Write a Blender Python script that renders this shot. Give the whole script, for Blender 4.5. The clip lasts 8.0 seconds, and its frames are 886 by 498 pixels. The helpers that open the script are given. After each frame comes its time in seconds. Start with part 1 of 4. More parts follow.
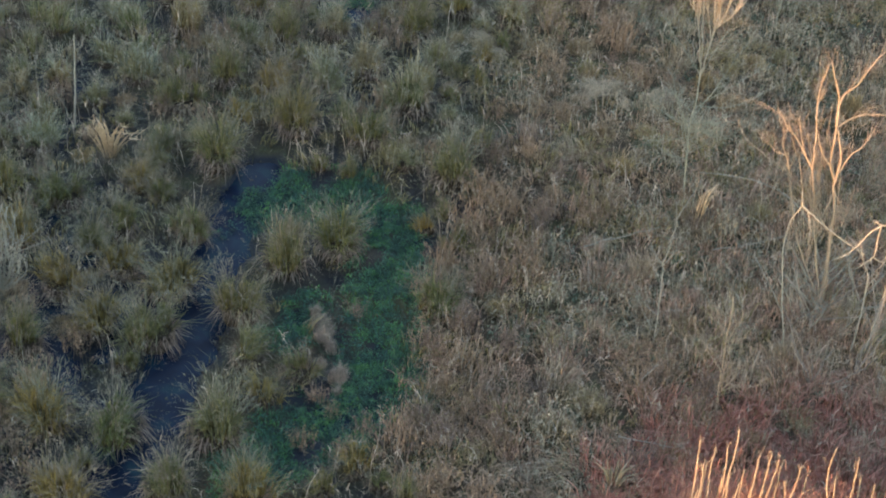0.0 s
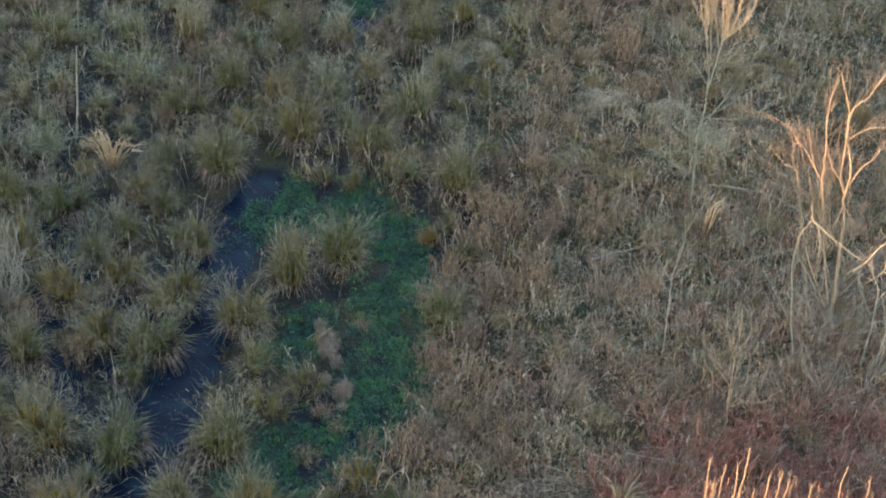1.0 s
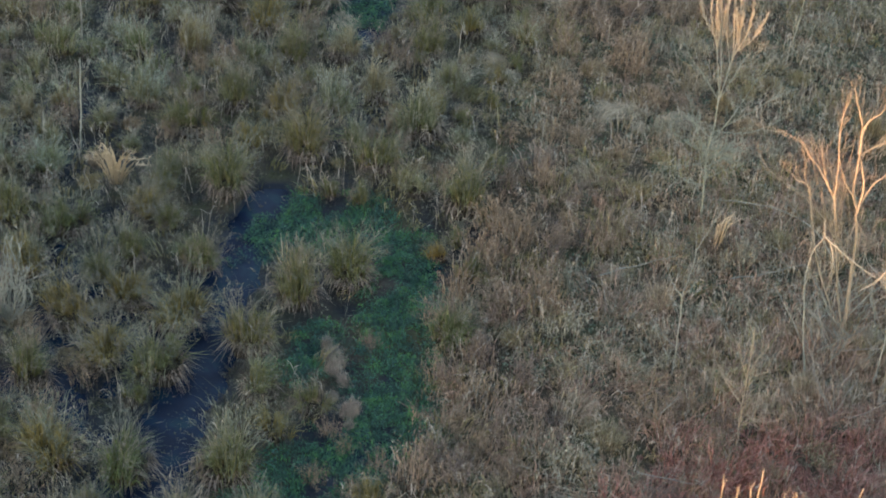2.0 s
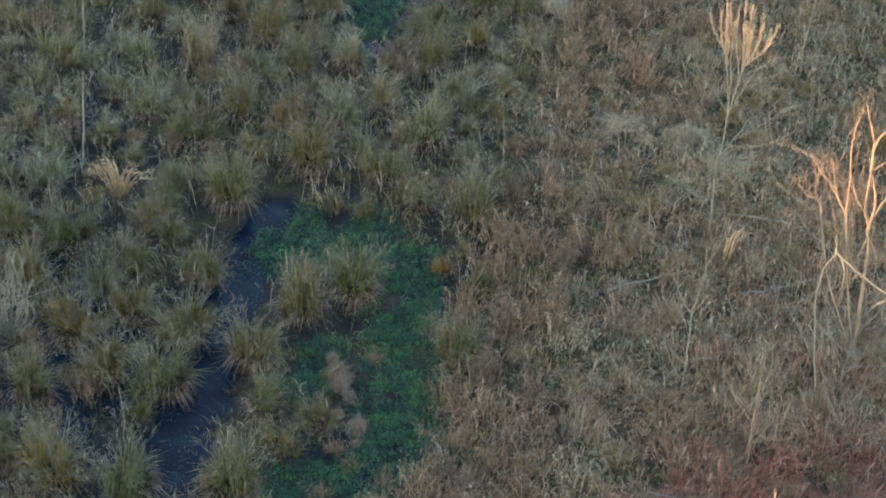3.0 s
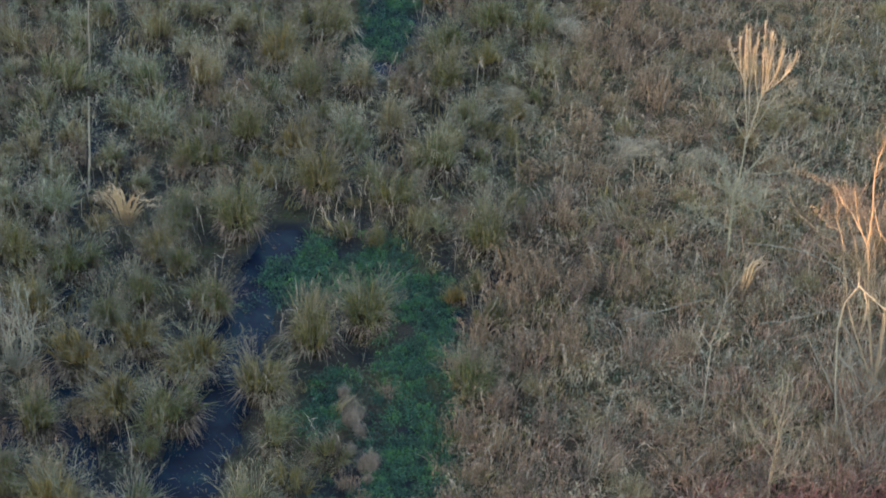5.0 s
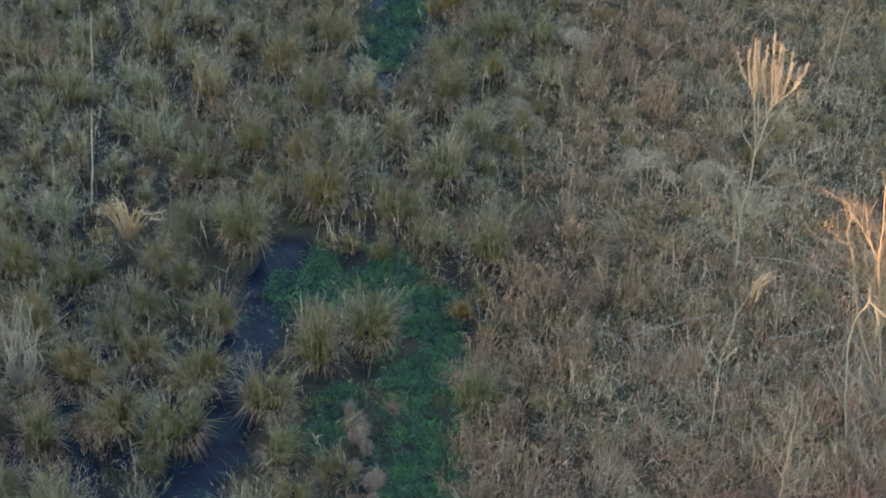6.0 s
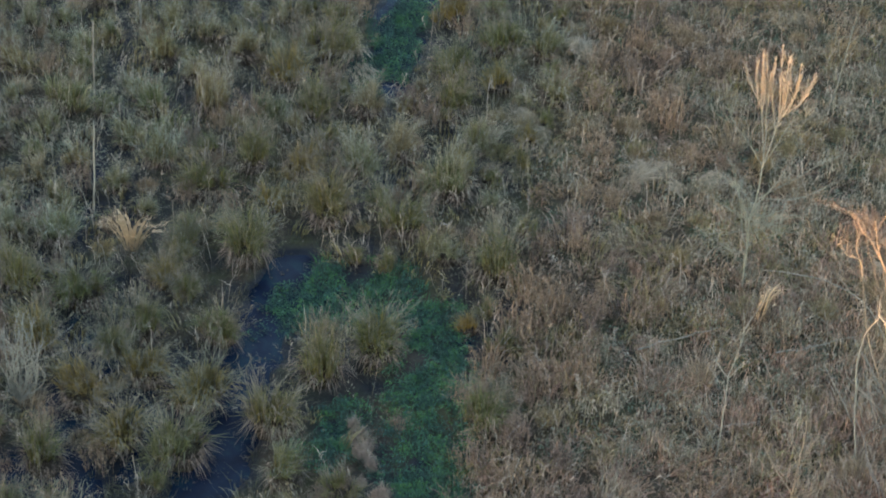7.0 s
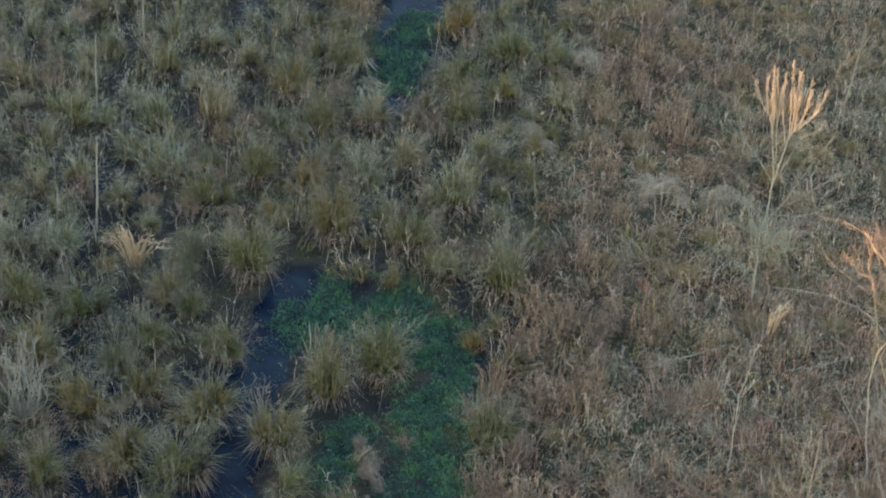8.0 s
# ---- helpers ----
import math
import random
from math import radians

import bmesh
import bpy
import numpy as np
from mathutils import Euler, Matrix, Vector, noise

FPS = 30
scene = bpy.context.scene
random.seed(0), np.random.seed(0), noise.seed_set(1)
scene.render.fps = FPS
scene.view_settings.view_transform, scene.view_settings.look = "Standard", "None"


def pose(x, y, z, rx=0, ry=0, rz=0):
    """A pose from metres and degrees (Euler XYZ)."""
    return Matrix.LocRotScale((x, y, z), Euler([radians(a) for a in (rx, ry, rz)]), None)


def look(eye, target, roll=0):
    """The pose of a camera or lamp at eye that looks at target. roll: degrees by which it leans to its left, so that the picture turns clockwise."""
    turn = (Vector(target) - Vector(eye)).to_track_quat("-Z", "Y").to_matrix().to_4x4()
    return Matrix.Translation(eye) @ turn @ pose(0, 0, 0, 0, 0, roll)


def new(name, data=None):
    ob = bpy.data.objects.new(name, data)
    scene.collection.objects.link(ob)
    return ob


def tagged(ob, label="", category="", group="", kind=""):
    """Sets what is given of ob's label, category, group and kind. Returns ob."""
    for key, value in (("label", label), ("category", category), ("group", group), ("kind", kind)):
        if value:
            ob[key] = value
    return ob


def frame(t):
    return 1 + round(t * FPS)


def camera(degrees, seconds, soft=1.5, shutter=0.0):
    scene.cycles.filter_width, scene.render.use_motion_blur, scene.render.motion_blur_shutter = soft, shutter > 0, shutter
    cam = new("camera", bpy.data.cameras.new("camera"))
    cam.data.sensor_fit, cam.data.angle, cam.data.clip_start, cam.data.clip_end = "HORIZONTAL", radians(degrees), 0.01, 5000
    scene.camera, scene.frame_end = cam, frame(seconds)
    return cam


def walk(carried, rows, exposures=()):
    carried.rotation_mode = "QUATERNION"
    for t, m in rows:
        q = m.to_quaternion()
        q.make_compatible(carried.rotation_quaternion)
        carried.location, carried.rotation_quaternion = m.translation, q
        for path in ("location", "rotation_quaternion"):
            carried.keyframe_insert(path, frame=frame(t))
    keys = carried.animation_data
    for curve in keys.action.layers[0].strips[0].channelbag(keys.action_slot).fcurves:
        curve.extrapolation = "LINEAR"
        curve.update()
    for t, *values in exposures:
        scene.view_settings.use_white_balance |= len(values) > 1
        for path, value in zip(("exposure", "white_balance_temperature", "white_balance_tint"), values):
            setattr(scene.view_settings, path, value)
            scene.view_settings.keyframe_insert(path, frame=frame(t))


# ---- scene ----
# A marshy meadow at dusk from a drone: sedge tussocks and a wet channel, rough grass, bare saplings whose tops catch the last sun.
cam = camera(24.0, 8.0, soft=2.0)
TURNED = (50.669, -3.669, 3.001)
PATH = [
    (0.0, 0.756, -38.025, 29.734),
    (0.5, 0.711, -37.870, 29.727),
    (1.0, 0.608, -37.524, 29.688),
    (1.5, 0.496, -37.210, 29.662),
    (3.0, 0.244, -36.399, 29.592),
    (3.5, 0.141, -36.102, 29.582),
    (4.0, 0.096, -35.942, 29.569),
    (4.5, 0.000, -35.630, 29.545),
    (6.0, -0.239, -34.881, 29.510),
    (6.5, -0.328, -34.580, 29.490),
    (7.0, -0.369, -34.421, 29.475),
    (7.5, -0.458, -34.145, 29.475),
    (8.0, -0.536, -33.848, 29.452),
]
walk(cam, [(t, pose(x, y, z, *TURNED)) for t, x, y, z in PATH], [(0.0, EXPOSURE := 2.28, WARM := 6950, TINT := 13), (8.0, EXPOSURE, WARM, TINT)])

# ---- light: a low sun from behind the camera, most of the field in the shade of an added hill ----
SUN_FROM = Vector((-0.643, -0.766, 0)).normalized()
SUN_UP = radians(8)
world = bpy.data.worlds.new("sky")
scene.world = world
world.use_nodes = True
sky = world.node_tree.nodes.new("ShaderNodeTexSky")
sky.sky_type, sky.sun_disc = "NISHITA", False
sky.sun_elevation, sky.sun_rotation = SUN_UP, math.atan2(SUN_FROM.x, SUN_FROM.y)
sky.air_density, sky.dust_density, sky.ozone_density = 1.0, 1.0, 1.0
back = world.node_tree.nodes["Background"]
back.inputs["Strength"].default_value = 0.15
world.node_tree.links.new(sky.outputs[0], back.inputs["Color"])
sun = new("sun", bpy.data.lights.new("sun", "SUN"))
sun.data.energy, sun.data.angle, sun.data.color = 1.95, radians(0.53), (1.0, 0.52, 0.26)
sun.matrix_world = look((0, 0, 50), Vector((0, 0, 50)) - SUN_FROM - Vector((0, 0, math.tan(SUN_UP))))


# ---- materials ----
def shader(name, rough=0.8, spec=0.3):
    m = bpy.data.materials.new(name)
    m.use_nodes = True
    b = m.node_tree.nodes["Principled BSDF"]
    b.inputs["Roughness"].default_value = rough
    b.inputs["Specular IOR Level"].default_value = spec
    return m, m.node_tree.nodes, m.node_tree.links, b


def ramp(nodes, stops):
    r = nodes.new("ShaderNodeValToRGB")
    while len(r.color_ramp.elements) < len(stops):
        r.color_ramp.elements.new(0.5)
    for e, (p, c) in zip(r.color_ramp.elements, stops):
        e.position, e.color = p, (*c, 1)
    return r


def noise_at(nodes, links, scale, detail=3, where="Position", rough=0.5):
    n = nodes.new("ShaderNodeTexNoise")
    n.inputs["Scale"].default_value, n.inputs["Detail"].default_value, n.inputs["Roughness"].default_value = scale, detail, rough
    if where == "Position":
        links.new(nodes.new("ShaderNodeNewGeometry").outputs["Position"], n.inputs["Vector"])
    else:
        links.new(nodes.new("ShaderNodeTexCoord").outputs["Object"], n.inputs["Vector"])
    return n.outputs["Fac"]


def mix(nodes, links, a, b, fac, how="MIX"):
    m = nodes.new("ShaderNodeMix")
    m.data_type, m.blend_type = "RGBA", how
    for s, v in ((m.inputs[6], a), (m.inputs[7], b), (m.inputs[0], fac)):
        if isinstance(v, bpy.types.NodeSocket):
            links.new(v, s)
        else:
            s.default_value = (*v, 1) if isinstance(v, tuple) else v
    return m.outputs[2]


def spread(nodes, links, value, low, high):
    m = nodes.new("ShaderNodeMapRange")
    links.new(value, m.inputs["Value"])
    m.inputs["From Min"].default_value, m.inputs["From Max"].default_value = low, high
    return m.outputs["Result"]


def foliage(name, patches, straw, tip=0.5, wild=0.5, by_object=False, rough=0.75, root=None, bleached=0.25):
    """Blades and leaves: a colour for each clump, each blade of its own shade, dry towards its tip, brown at its root,
    darkened there as gap shade in litter and thatch; some quite bleached.
    """
    m, nodes, links, b = shader(name, rough, 0.25)
    own_value = nodes.new("ShaderNodeNewGeometry").outputs["Random Per Island"]
    if by_object:
        where = nodes.new("ShaderNodeObjectInfo").outputs["Random"]
    else:
        tone = nodes.new("ShaderNodeAttribute")
        tone.attribute_name = "tone"
        where = tone.outputs["Fac"]
    r = ramp(nodes, patches)
    links.new(where, r.inputs[0])
    c = r.outputs[0]
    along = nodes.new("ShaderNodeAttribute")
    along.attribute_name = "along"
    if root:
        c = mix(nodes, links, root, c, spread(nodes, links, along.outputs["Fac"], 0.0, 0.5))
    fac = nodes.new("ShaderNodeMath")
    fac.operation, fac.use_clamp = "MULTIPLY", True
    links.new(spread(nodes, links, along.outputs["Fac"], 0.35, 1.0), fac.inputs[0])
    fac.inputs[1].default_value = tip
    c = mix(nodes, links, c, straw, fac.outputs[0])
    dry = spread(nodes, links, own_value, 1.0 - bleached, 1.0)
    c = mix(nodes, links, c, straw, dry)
    shuffled = nodes.new("ShaderNodeMath")
    shuffled.operation = "MULTIPLY"
    links.new(own_value, shuffled.inputs[0])
    shuffled.inputs[1].default_value = 17.3
    part_of = nodes.new("ShaderNodeMath")
    part_of.operation = "FRACT"
    links.new(shuffled.outputs[0], part_of.inputs[0])
    own = ramp(nodes, [(0.0, (1 - wild, 1 - wild, 1 - wild)), (1.0, (1 + wild, 1 + wild * 0.95, 1 + wild * 0.9))])
    links.new(part_of.outputs[0], own.inputs[0])
    c = mix(nodes, links, c, own.outputs[0], 1.0, "MULTIPLY")
    links.new(c, b.inputs["Base Color"])
    return m


def bark(name, dark, light, rough=0.85):
    m, nodes, links, b = shader(name, rough, 0.2)
    n1 = noise_at(nodes, links, 22, 5, "Object", 0.65)
    r = ramp(nodes, [(0.3, dark), (0.7, light)])
    links.new(n1, r.inputs[0])
    big = ramp(nodes, [(0.35, (0.75, 0.78, 0.74)), (0.65, (1.1, 1.08, 1.04))])
    links.new(noise_at(nodes, links, 2.5, 2, "Object"), big.inputs[0])
    c = mix(nodes, links, r.outputs[0], big.outputs[0], 1.0, "MULTIPLY")
    links.new(c, b.inputs["Base Color"])
    bump = nodes.new("ShaderNodeBump")
    bump.inputs["Strength"].default_value, bump.inputs["Distance"].default_value = 0.5, 0.01
    links.new(n1, bump.inputs["Height"])
    links.new(bump.outputs[0], b.inputs["Normal"])
    return m


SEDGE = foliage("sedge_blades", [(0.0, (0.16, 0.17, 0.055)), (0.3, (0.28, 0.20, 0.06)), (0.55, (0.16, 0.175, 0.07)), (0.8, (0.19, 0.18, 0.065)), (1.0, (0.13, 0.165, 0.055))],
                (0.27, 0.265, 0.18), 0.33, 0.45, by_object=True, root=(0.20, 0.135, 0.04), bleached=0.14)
PLUME = foliage("sedge_plumes", [(0.0, (0.20, 0.17, 0.115)), (0.5, (0.16, 0.175, 0.12)), (1.0, (0.22, 0.185, 0.14))], (0.30, 0.285, 0.235), 0.45, 0.35, by_object=True)
# Paler, greyer copies of the sedge: haze over the far left put into colour.
HAZY_SEDGE = foliage("grey_sedge_blades", [(0.0, (0.085, 0.12, 0.035)), (0.2, (0.26, 0.19, 0.08)), (0.4, (0.15, 0.18, 0.075)), (0.55, (0.29, 0.22, 0.12)), (0.75, (0.10, 0.14, 0.04)), (0.9, (0.25, 0.26, 0.18)), (1.0, (0.18, 0.17, 0.06))],
                     (0.42, 0.405, 0.295), 0.45, 0.45, by_object=True, root=(0.15, 0.11, 0.04), bleached=0.18)
HAZY_PLUME = foliage("grey_sedge_plumes", [(0.0, (0.25, 0.225, 0.155)), (0.5, (0.21, 0.245, 0.18)), (1.0, (0.28, 0.245, 0.185))], (0.46, 0.445, 0.355), 0.6, 0.35, by_object=True)
SKIRT = foliage("dead_sedge", [(0.0, (0.18, 0.135, 0.105)), (0.5, (0.22, 0.165, 0.135)), (1.0, (0.19, 0.165, 0.13))], (0.29, 0.255, 0.22), 0.35, 0.45, by_object=True)
PEAT = bark("peaty_stool", (0.028, 0.022, 0.017), (0.07, 0.055, 0.04))
# Dark bluish stops and root: shade between the tussocks mixed into the litter's colour.
SHADED_LITTER = foliage("marsh_litter", [(0.0, (0.036, 0.046, 0.046)), (0.2, (0.060, 0.070, 0.064)), (0.45, (0.09, 0.10, 0.08)), (0.6, (0.15, 0.12, 0.09)), (0.8, (0.12, 0.13, 0.06)), (1.0, (0.20, 0.195, 0.155))],
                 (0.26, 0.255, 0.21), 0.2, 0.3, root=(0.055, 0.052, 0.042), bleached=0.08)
# Darkest stop and root put the shade of the gaps into the colour.
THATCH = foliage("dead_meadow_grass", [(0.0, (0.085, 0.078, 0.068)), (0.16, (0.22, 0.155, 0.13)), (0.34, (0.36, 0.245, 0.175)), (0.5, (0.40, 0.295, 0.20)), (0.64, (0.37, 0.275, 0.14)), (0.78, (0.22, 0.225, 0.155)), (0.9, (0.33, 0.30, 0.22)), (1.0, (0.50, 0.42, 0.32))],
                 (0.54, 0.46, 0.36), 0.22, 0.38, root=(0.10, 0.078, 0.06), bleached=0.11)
WEEDS = foliage("grey_green_weeds", [(0.0, (0.13, 0.15, 0.105)), (0.5, (0.24, 0.24, 0.175)), (1.0, (0.33, 0.32, 0.25))], (0.41, 0.39, 0.32), 0.3, 0.4, bleached=0.15)
OLIVE = foliage("olive_grass", [(0.0, (0.14, 0.155, 0.06)), (0.4, (0.28, 0.225, 0.085)), (0.7, (0.20, 0.205, 0.10)), (1.0, (0.36, 0.29, 0.14))], (0.46, 0.41, 0.29), 0.4, 0.4, root=(0.13, 0.10, 0.06), bleached=0.16)
TUFT = foliage("tuft_grass", [(0.0, (0.28, 0.215, 0.085)), (0.25, (0.33, 0.24, 0.15)), (0.5, (0.22, 0.215, 0.085)), (0.75, (0.38, 0.29, 0.19)), (1.0, (0.31, 0.23, 0.15))],
               (0.48, 0.41, 0.31), 0.35, 0.3, by_object=True, root=(0.145, 0.100, 0.071), bleached=0.1)
HERB = foliage("dead_herbs", [(0.0, (0.27, 0.19, 0.125)), (0.25, (0.18, 0.13, 0.115)), (0.45, (0.32, 0.23, 0.145)), (0.7, (0.20, 0.15, 0.13)), (0.85, (0.28, 0.20, 0.145)), (1.0, (0.32, 0.24, 0.17))],
               (0.482, 0.400, 0.316), 0.25, 0.3, by_object=True, bleached=0.06)
GREYHERB = foliage("grey_herbs", [(0.0, (0.20, 0.19, 0.13)), (0.3, (0.33, 0.295, 0.225)), (0.55, (0.17, 0.18, 0.13)), (0.8, (0.29, 0.275, 0.21)), (1.0, (0.24, 0.21, 0.15))], (0.45, 0.40, 0.32), 0.4, 0.5, by_object=True)
BENT = foliage("bent_grass", [(0.0, (0.33, 0.265, 0.185)), (0.5, (0.28, 0.265, 0.185)), (1.0, (0.38, 0.295, 0.21))], (0.50, 0.43, 0.33), 0.4, 0.4, by_object=True, root=(0.220, 0.168, 0.112))
PALE = foliage("pale_dry_grass", [(0.0, (0.30, 0.235, 0.20)), (1.0, (0.36, 0.29, 0.25))], (0.50, 0.44, 0.38), 0.6, 0.35, by_object=True)
STRAW = foliage("golden_straw", [(0.0, (0.56, 0.41, 0.25)), (1.0, (0.60, 0.46, 0.29))], (0.70, 0.59, 0.45), 0.7, 0.3, by_object=True)
GREENWEED = foliage("green_weeds", [(0.0, (0.055, 0.10, 0.075)), (0.5, (0.095, 0.15, 0.105)), (1.0, (0.15, 0.20, 0.145))], (0.24, 0.28, 0.21), 0.3, 0.45, bleached=0.1)
CRESS = foliage("channel_greens", [(0.0, (0.022, 0.055, 0.055)), (0.3, (0.035, 0.095, 0.085)), (0.55, (0.045, 0.14, 0.085)), (0.75, (0.07, 0.20, 0.06)), (0.9, (0.10, 0.27, 0.06)), (1.0, (0.05, 0.16, 0.15))], (0.12, 0.24, 0.17), 0.4, 0.5, rough=0.55, bleached=0.1)
RUSSET = foliage("russet_stems", [(0.0, (0.23, 0.115, 0.10)), (0.35, (0.46, 0.195, 0.16)), (0.6, (0.38, 0.195, 0.165)), (0.8, (0.35, 0.235, 0.18)), (1.0, (0.52, 0.25, 0.175))], (0.56, 0.36, 0.28), 0.25, 0.35, bleached=0.1)
MAUVE = foliage("mauve_stems", [(0.0, (0.21, 0.145, 0.13)), (0.4, (0.43, 0.28, 0.20)), (0.7, (0.34, 0.23, 0.185)), (1.0, (0.55, 0.39, 0.27))], (0.62, 0.47, 0.36), 0.3, 0.42, bleached=0.14)
SWEPT_GRASS = foliage("swept_grass", [(0.0, (0.37, 0.315, 0.235)), (1.0, (0.42, 0.36, 0.27))], (0.55, 0.49, 0.39), 0.4, 0.4, by_object=True, root=(0.22, 0.17, 0.12))
STALK = foliage("pale_stalks", [(0.0, (0.40, 0.345, 0.28)), (1.0, (0.50, 0.44, 0.37))], (0.57, 0.51, 0.43), 0.4, 0.4)
GREYBARK = bark("grey_bark", (0.19, 0.19, 0.155), (0.36, 0.355, 0.30))
TANBARK = bark("tan_bark", (0.30, 0.235, 0.18), (0.50, 0.41, 0.32))
STEMBARK = bark("mauve_bark", (0.26, 0.22, 0.20), (0.42, 0.37, 0.33))
ASHBARK = bark("ash_bark", (0.24, 0.245, 0.205), (0.41, 0.415, 0.355))
PALEBARK = bark("pale_bark", (0.25, 0.242, 0.215), (0.46, 0.445, 0.40))


def ground_material():
    m, nodes, links, b = shader("marsh_soil", 0.9, 0.2)
    r = ramp(nodes, [(0.25, (0.045, 0.038, 0.028)), (0.45, (0.085, 0.07, 0.05)), (0.6, (0.07, 0.075, 0.042)), (0.8, (0.12, 0.10, 0.07))])
    links.new(noise_at(nodes, links, 0.9, 6, rough=0.65), r.inputs[0])
    fine = ramp(nodes, [(0.3, (0.6, 0.6, 0.6)), (0.7, (1.3, 1.25, 1.2))])
    links.new(noise_at(nodes, links, 14, 4, rough=0.7), fine.inputs[0])
    c = mix(nodes, links, r.outputs[0], fine.outputs[0], 1.0, "MULTIPLY")
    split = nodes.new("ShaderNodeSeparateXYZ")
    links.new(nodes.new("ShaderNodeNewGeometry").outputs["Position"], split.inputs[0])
    # Wet mud is darker and glossier; its blue puts shade into the colour too.
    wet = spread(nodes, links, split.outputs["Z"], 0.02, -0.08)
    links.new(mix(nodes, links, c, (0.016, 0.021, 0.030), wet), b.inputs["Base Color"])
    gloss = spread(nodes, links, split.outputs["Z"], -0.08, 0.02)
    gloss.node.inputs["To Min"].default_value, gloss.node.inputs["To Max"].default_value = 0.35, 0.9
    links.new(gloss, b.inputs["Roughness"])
    bump = nodes.new("ShaderNodeBump")
    bump.inputs["Strength"].default_value, bump.inputs["Distance"].default_value = 0.8, 0.05
    links.new(noise_at(nodes, links, 9, 5), bump.inputs["Height"])
    links.new(bump.outputs[0], b.inputs["Normal"])
    return m


def water_material():
    m, nodes, links, b = shader("dark_marsh_water", 0.2, 0.4)
    b.inputs["IOR"].default_value = 1.33
    r = ramp(nodes, [(0.35, (0.006, 0.011, 0.028)), (0.55, (0.009, 0.020, 0.044)), (0.72, (0.014, 0.040, 0.056))])
    links.new(noise_at(nodes, links, 2.0, 3), r.inputs[0])
    links.new(r.outputs[0], b.inputs["Base Color"])
    bump = nodes.new("ShaderNodeBump")
    bump.inputs["Strength"].default_value, bump.inputs["Distance"].default_value = 0.15, 0.02
    links.new(noise_at(nodes, links, 5, 3), bump.inputs["Height"])
    links.new(bump.outputs[0], b.inputs["Normal"])
    return m


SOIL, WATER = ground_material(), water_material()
SHADE_HILL = foliage("far_woods", [(0.0, (0.05, 0.055, 0.03)), (1.0, (0.09, 0.08, 0.05))], (0.1, 0.09, 0.06), 0.3, 0.3)

# ---- plan of the marsh ----
rng = np.random.default_rng(7)
CHANNEL = [(-5.9, -13.0), (-5.0, -8.1), (-4.5, -6.7), (-4.4, -5.2), (-4.35, -3.8), (-4.1, -2.2), (-3.9, -0.6), (-3.6, 0.75)]
SIDE_CHANNEL = [(-8.9, -6.6), (-7.7, -5.4), (-6.6, -7.3), (-5.0, -7.6)]
GREEN_BED = [(-3.3, -0.7), (-2.0, -0.1), (-0.8, -0.7), (-0.3, -1.7), (-0.4, -3.1), (-0.35, -4.8), (-0.25, -6.3), (-1.0, -7.5), (-2.1, -8.3), (-2.8, -9.6)]
FAR_POOL = [(-2.3, 7.9), (-2.2, 9.2), (-2.0, 10.6), (-1.6, 12.4), (-2.2, 15.0)]
SMALL_BED = [(-2.3, -5.0), (-2.0, -3.9)]
TEAL_BED = [(-3.2, -0.5), (-2.6, 0.3), (-1.5, 0.4)]


def away(p, line):
    """Distance of the points p (n, 2) from a polyline."""
    best = np.full(len(p), 1e9)
    for a, b in zip(np.array(line[:-1]), np.array(line[1:])):
        d = b - a
        s = np.clip((p - a) @ d / (d @ d), 0, 1)
        best = np.minimum(best, np.linalg.norm(p - a - s[:, None] * d, axis=1))
    return best


def wave(p, size, seed):
    """Smooth noise over the plan, about -1 to 1."""
    r = np.random.default_rng(seed)
    v = np.zeros(len(p))
    for k in range(14):
        a, w, f = r.uniform(0, 2 * np.pi), r.uniform(0.6, 1.7), r.uniform(0, 2 * np.pi)
        v += np.sin((p[:, 0] * np.cos(a) + p[:, 1] * np.sin(a)) * 2 * np.pi * w / size + f)
    return v / 4.5


def border(p):
    """How far right of the marsh's edge a place lies: the meadow is positive."""
    return p[:, 0] - np.interp(p[:, 1], [-12, -8, -5, -2, 0, 3, 7, 11, 16], [0.0, 0.3, 0.6, 0.6, 1.4, 1.9, 2.3, 2.4, 2.2]) + 0.35 * wave(p, 2.5, 5)


def soaked(p):
    """1 where the front marsh stands in mud and water, 0 on firm ground."""
    return np.clip(1.1 - np.abs(p[:, 1] + 4.6) / 5.6 + 0.35 * wave(p, 2.2, 41), 0, 1) * np.clip((-border(p) - 0.6) / 0.8, 0, 1) * np.clip((p[:, 0] + 9.6) / 1.5, 0, 1) * np.clip((-3.1 - p[:, 0]) / 0.8, 0, 1)


def midfield(p):
    """The stretch of field that the flight looks down on; beyond it the growth is coarser."""
    return (p[:, 0] > -8.9 - 0.2 * (p[:, 1] + 10.3)) & (p[:, 0] < 11.4 + 0.09 * (p[:, 1] + 8)) & (p[:, 1] > -12.2) & (p[:, 1] < 16.5)


def height(p):
    h = 0.05 + 0.07 * wave(p, 5.0, 1) + 0.04 * wave(p, 1.3, 2)
    for line, wide, deep in ((CHANNEL, 0.52, 0.26), (SIDE_CHANNEL, 0.34, 0.20), (GREEN_BED, 0.75, 0.0), (FAR_POOL, 0.65, 0.24), (SMALL_BED, 0.4, 0.0)):
        d = away(p, line) + 0.16 * wave(p, 1.6, 3)
        h -= (deep + 0.05) * np.clip(1.25 - d / wide, 0, 1) ** 0.8
    marsh = np.clip(-border(p) + 0.3, 0, 1)
    h -= 0.12 * soaked(p)
    return h - 0.07 * marsh + np.where(border(p) > 0, 0.10, 0.0) * np.clip(border(p), 0, 1)


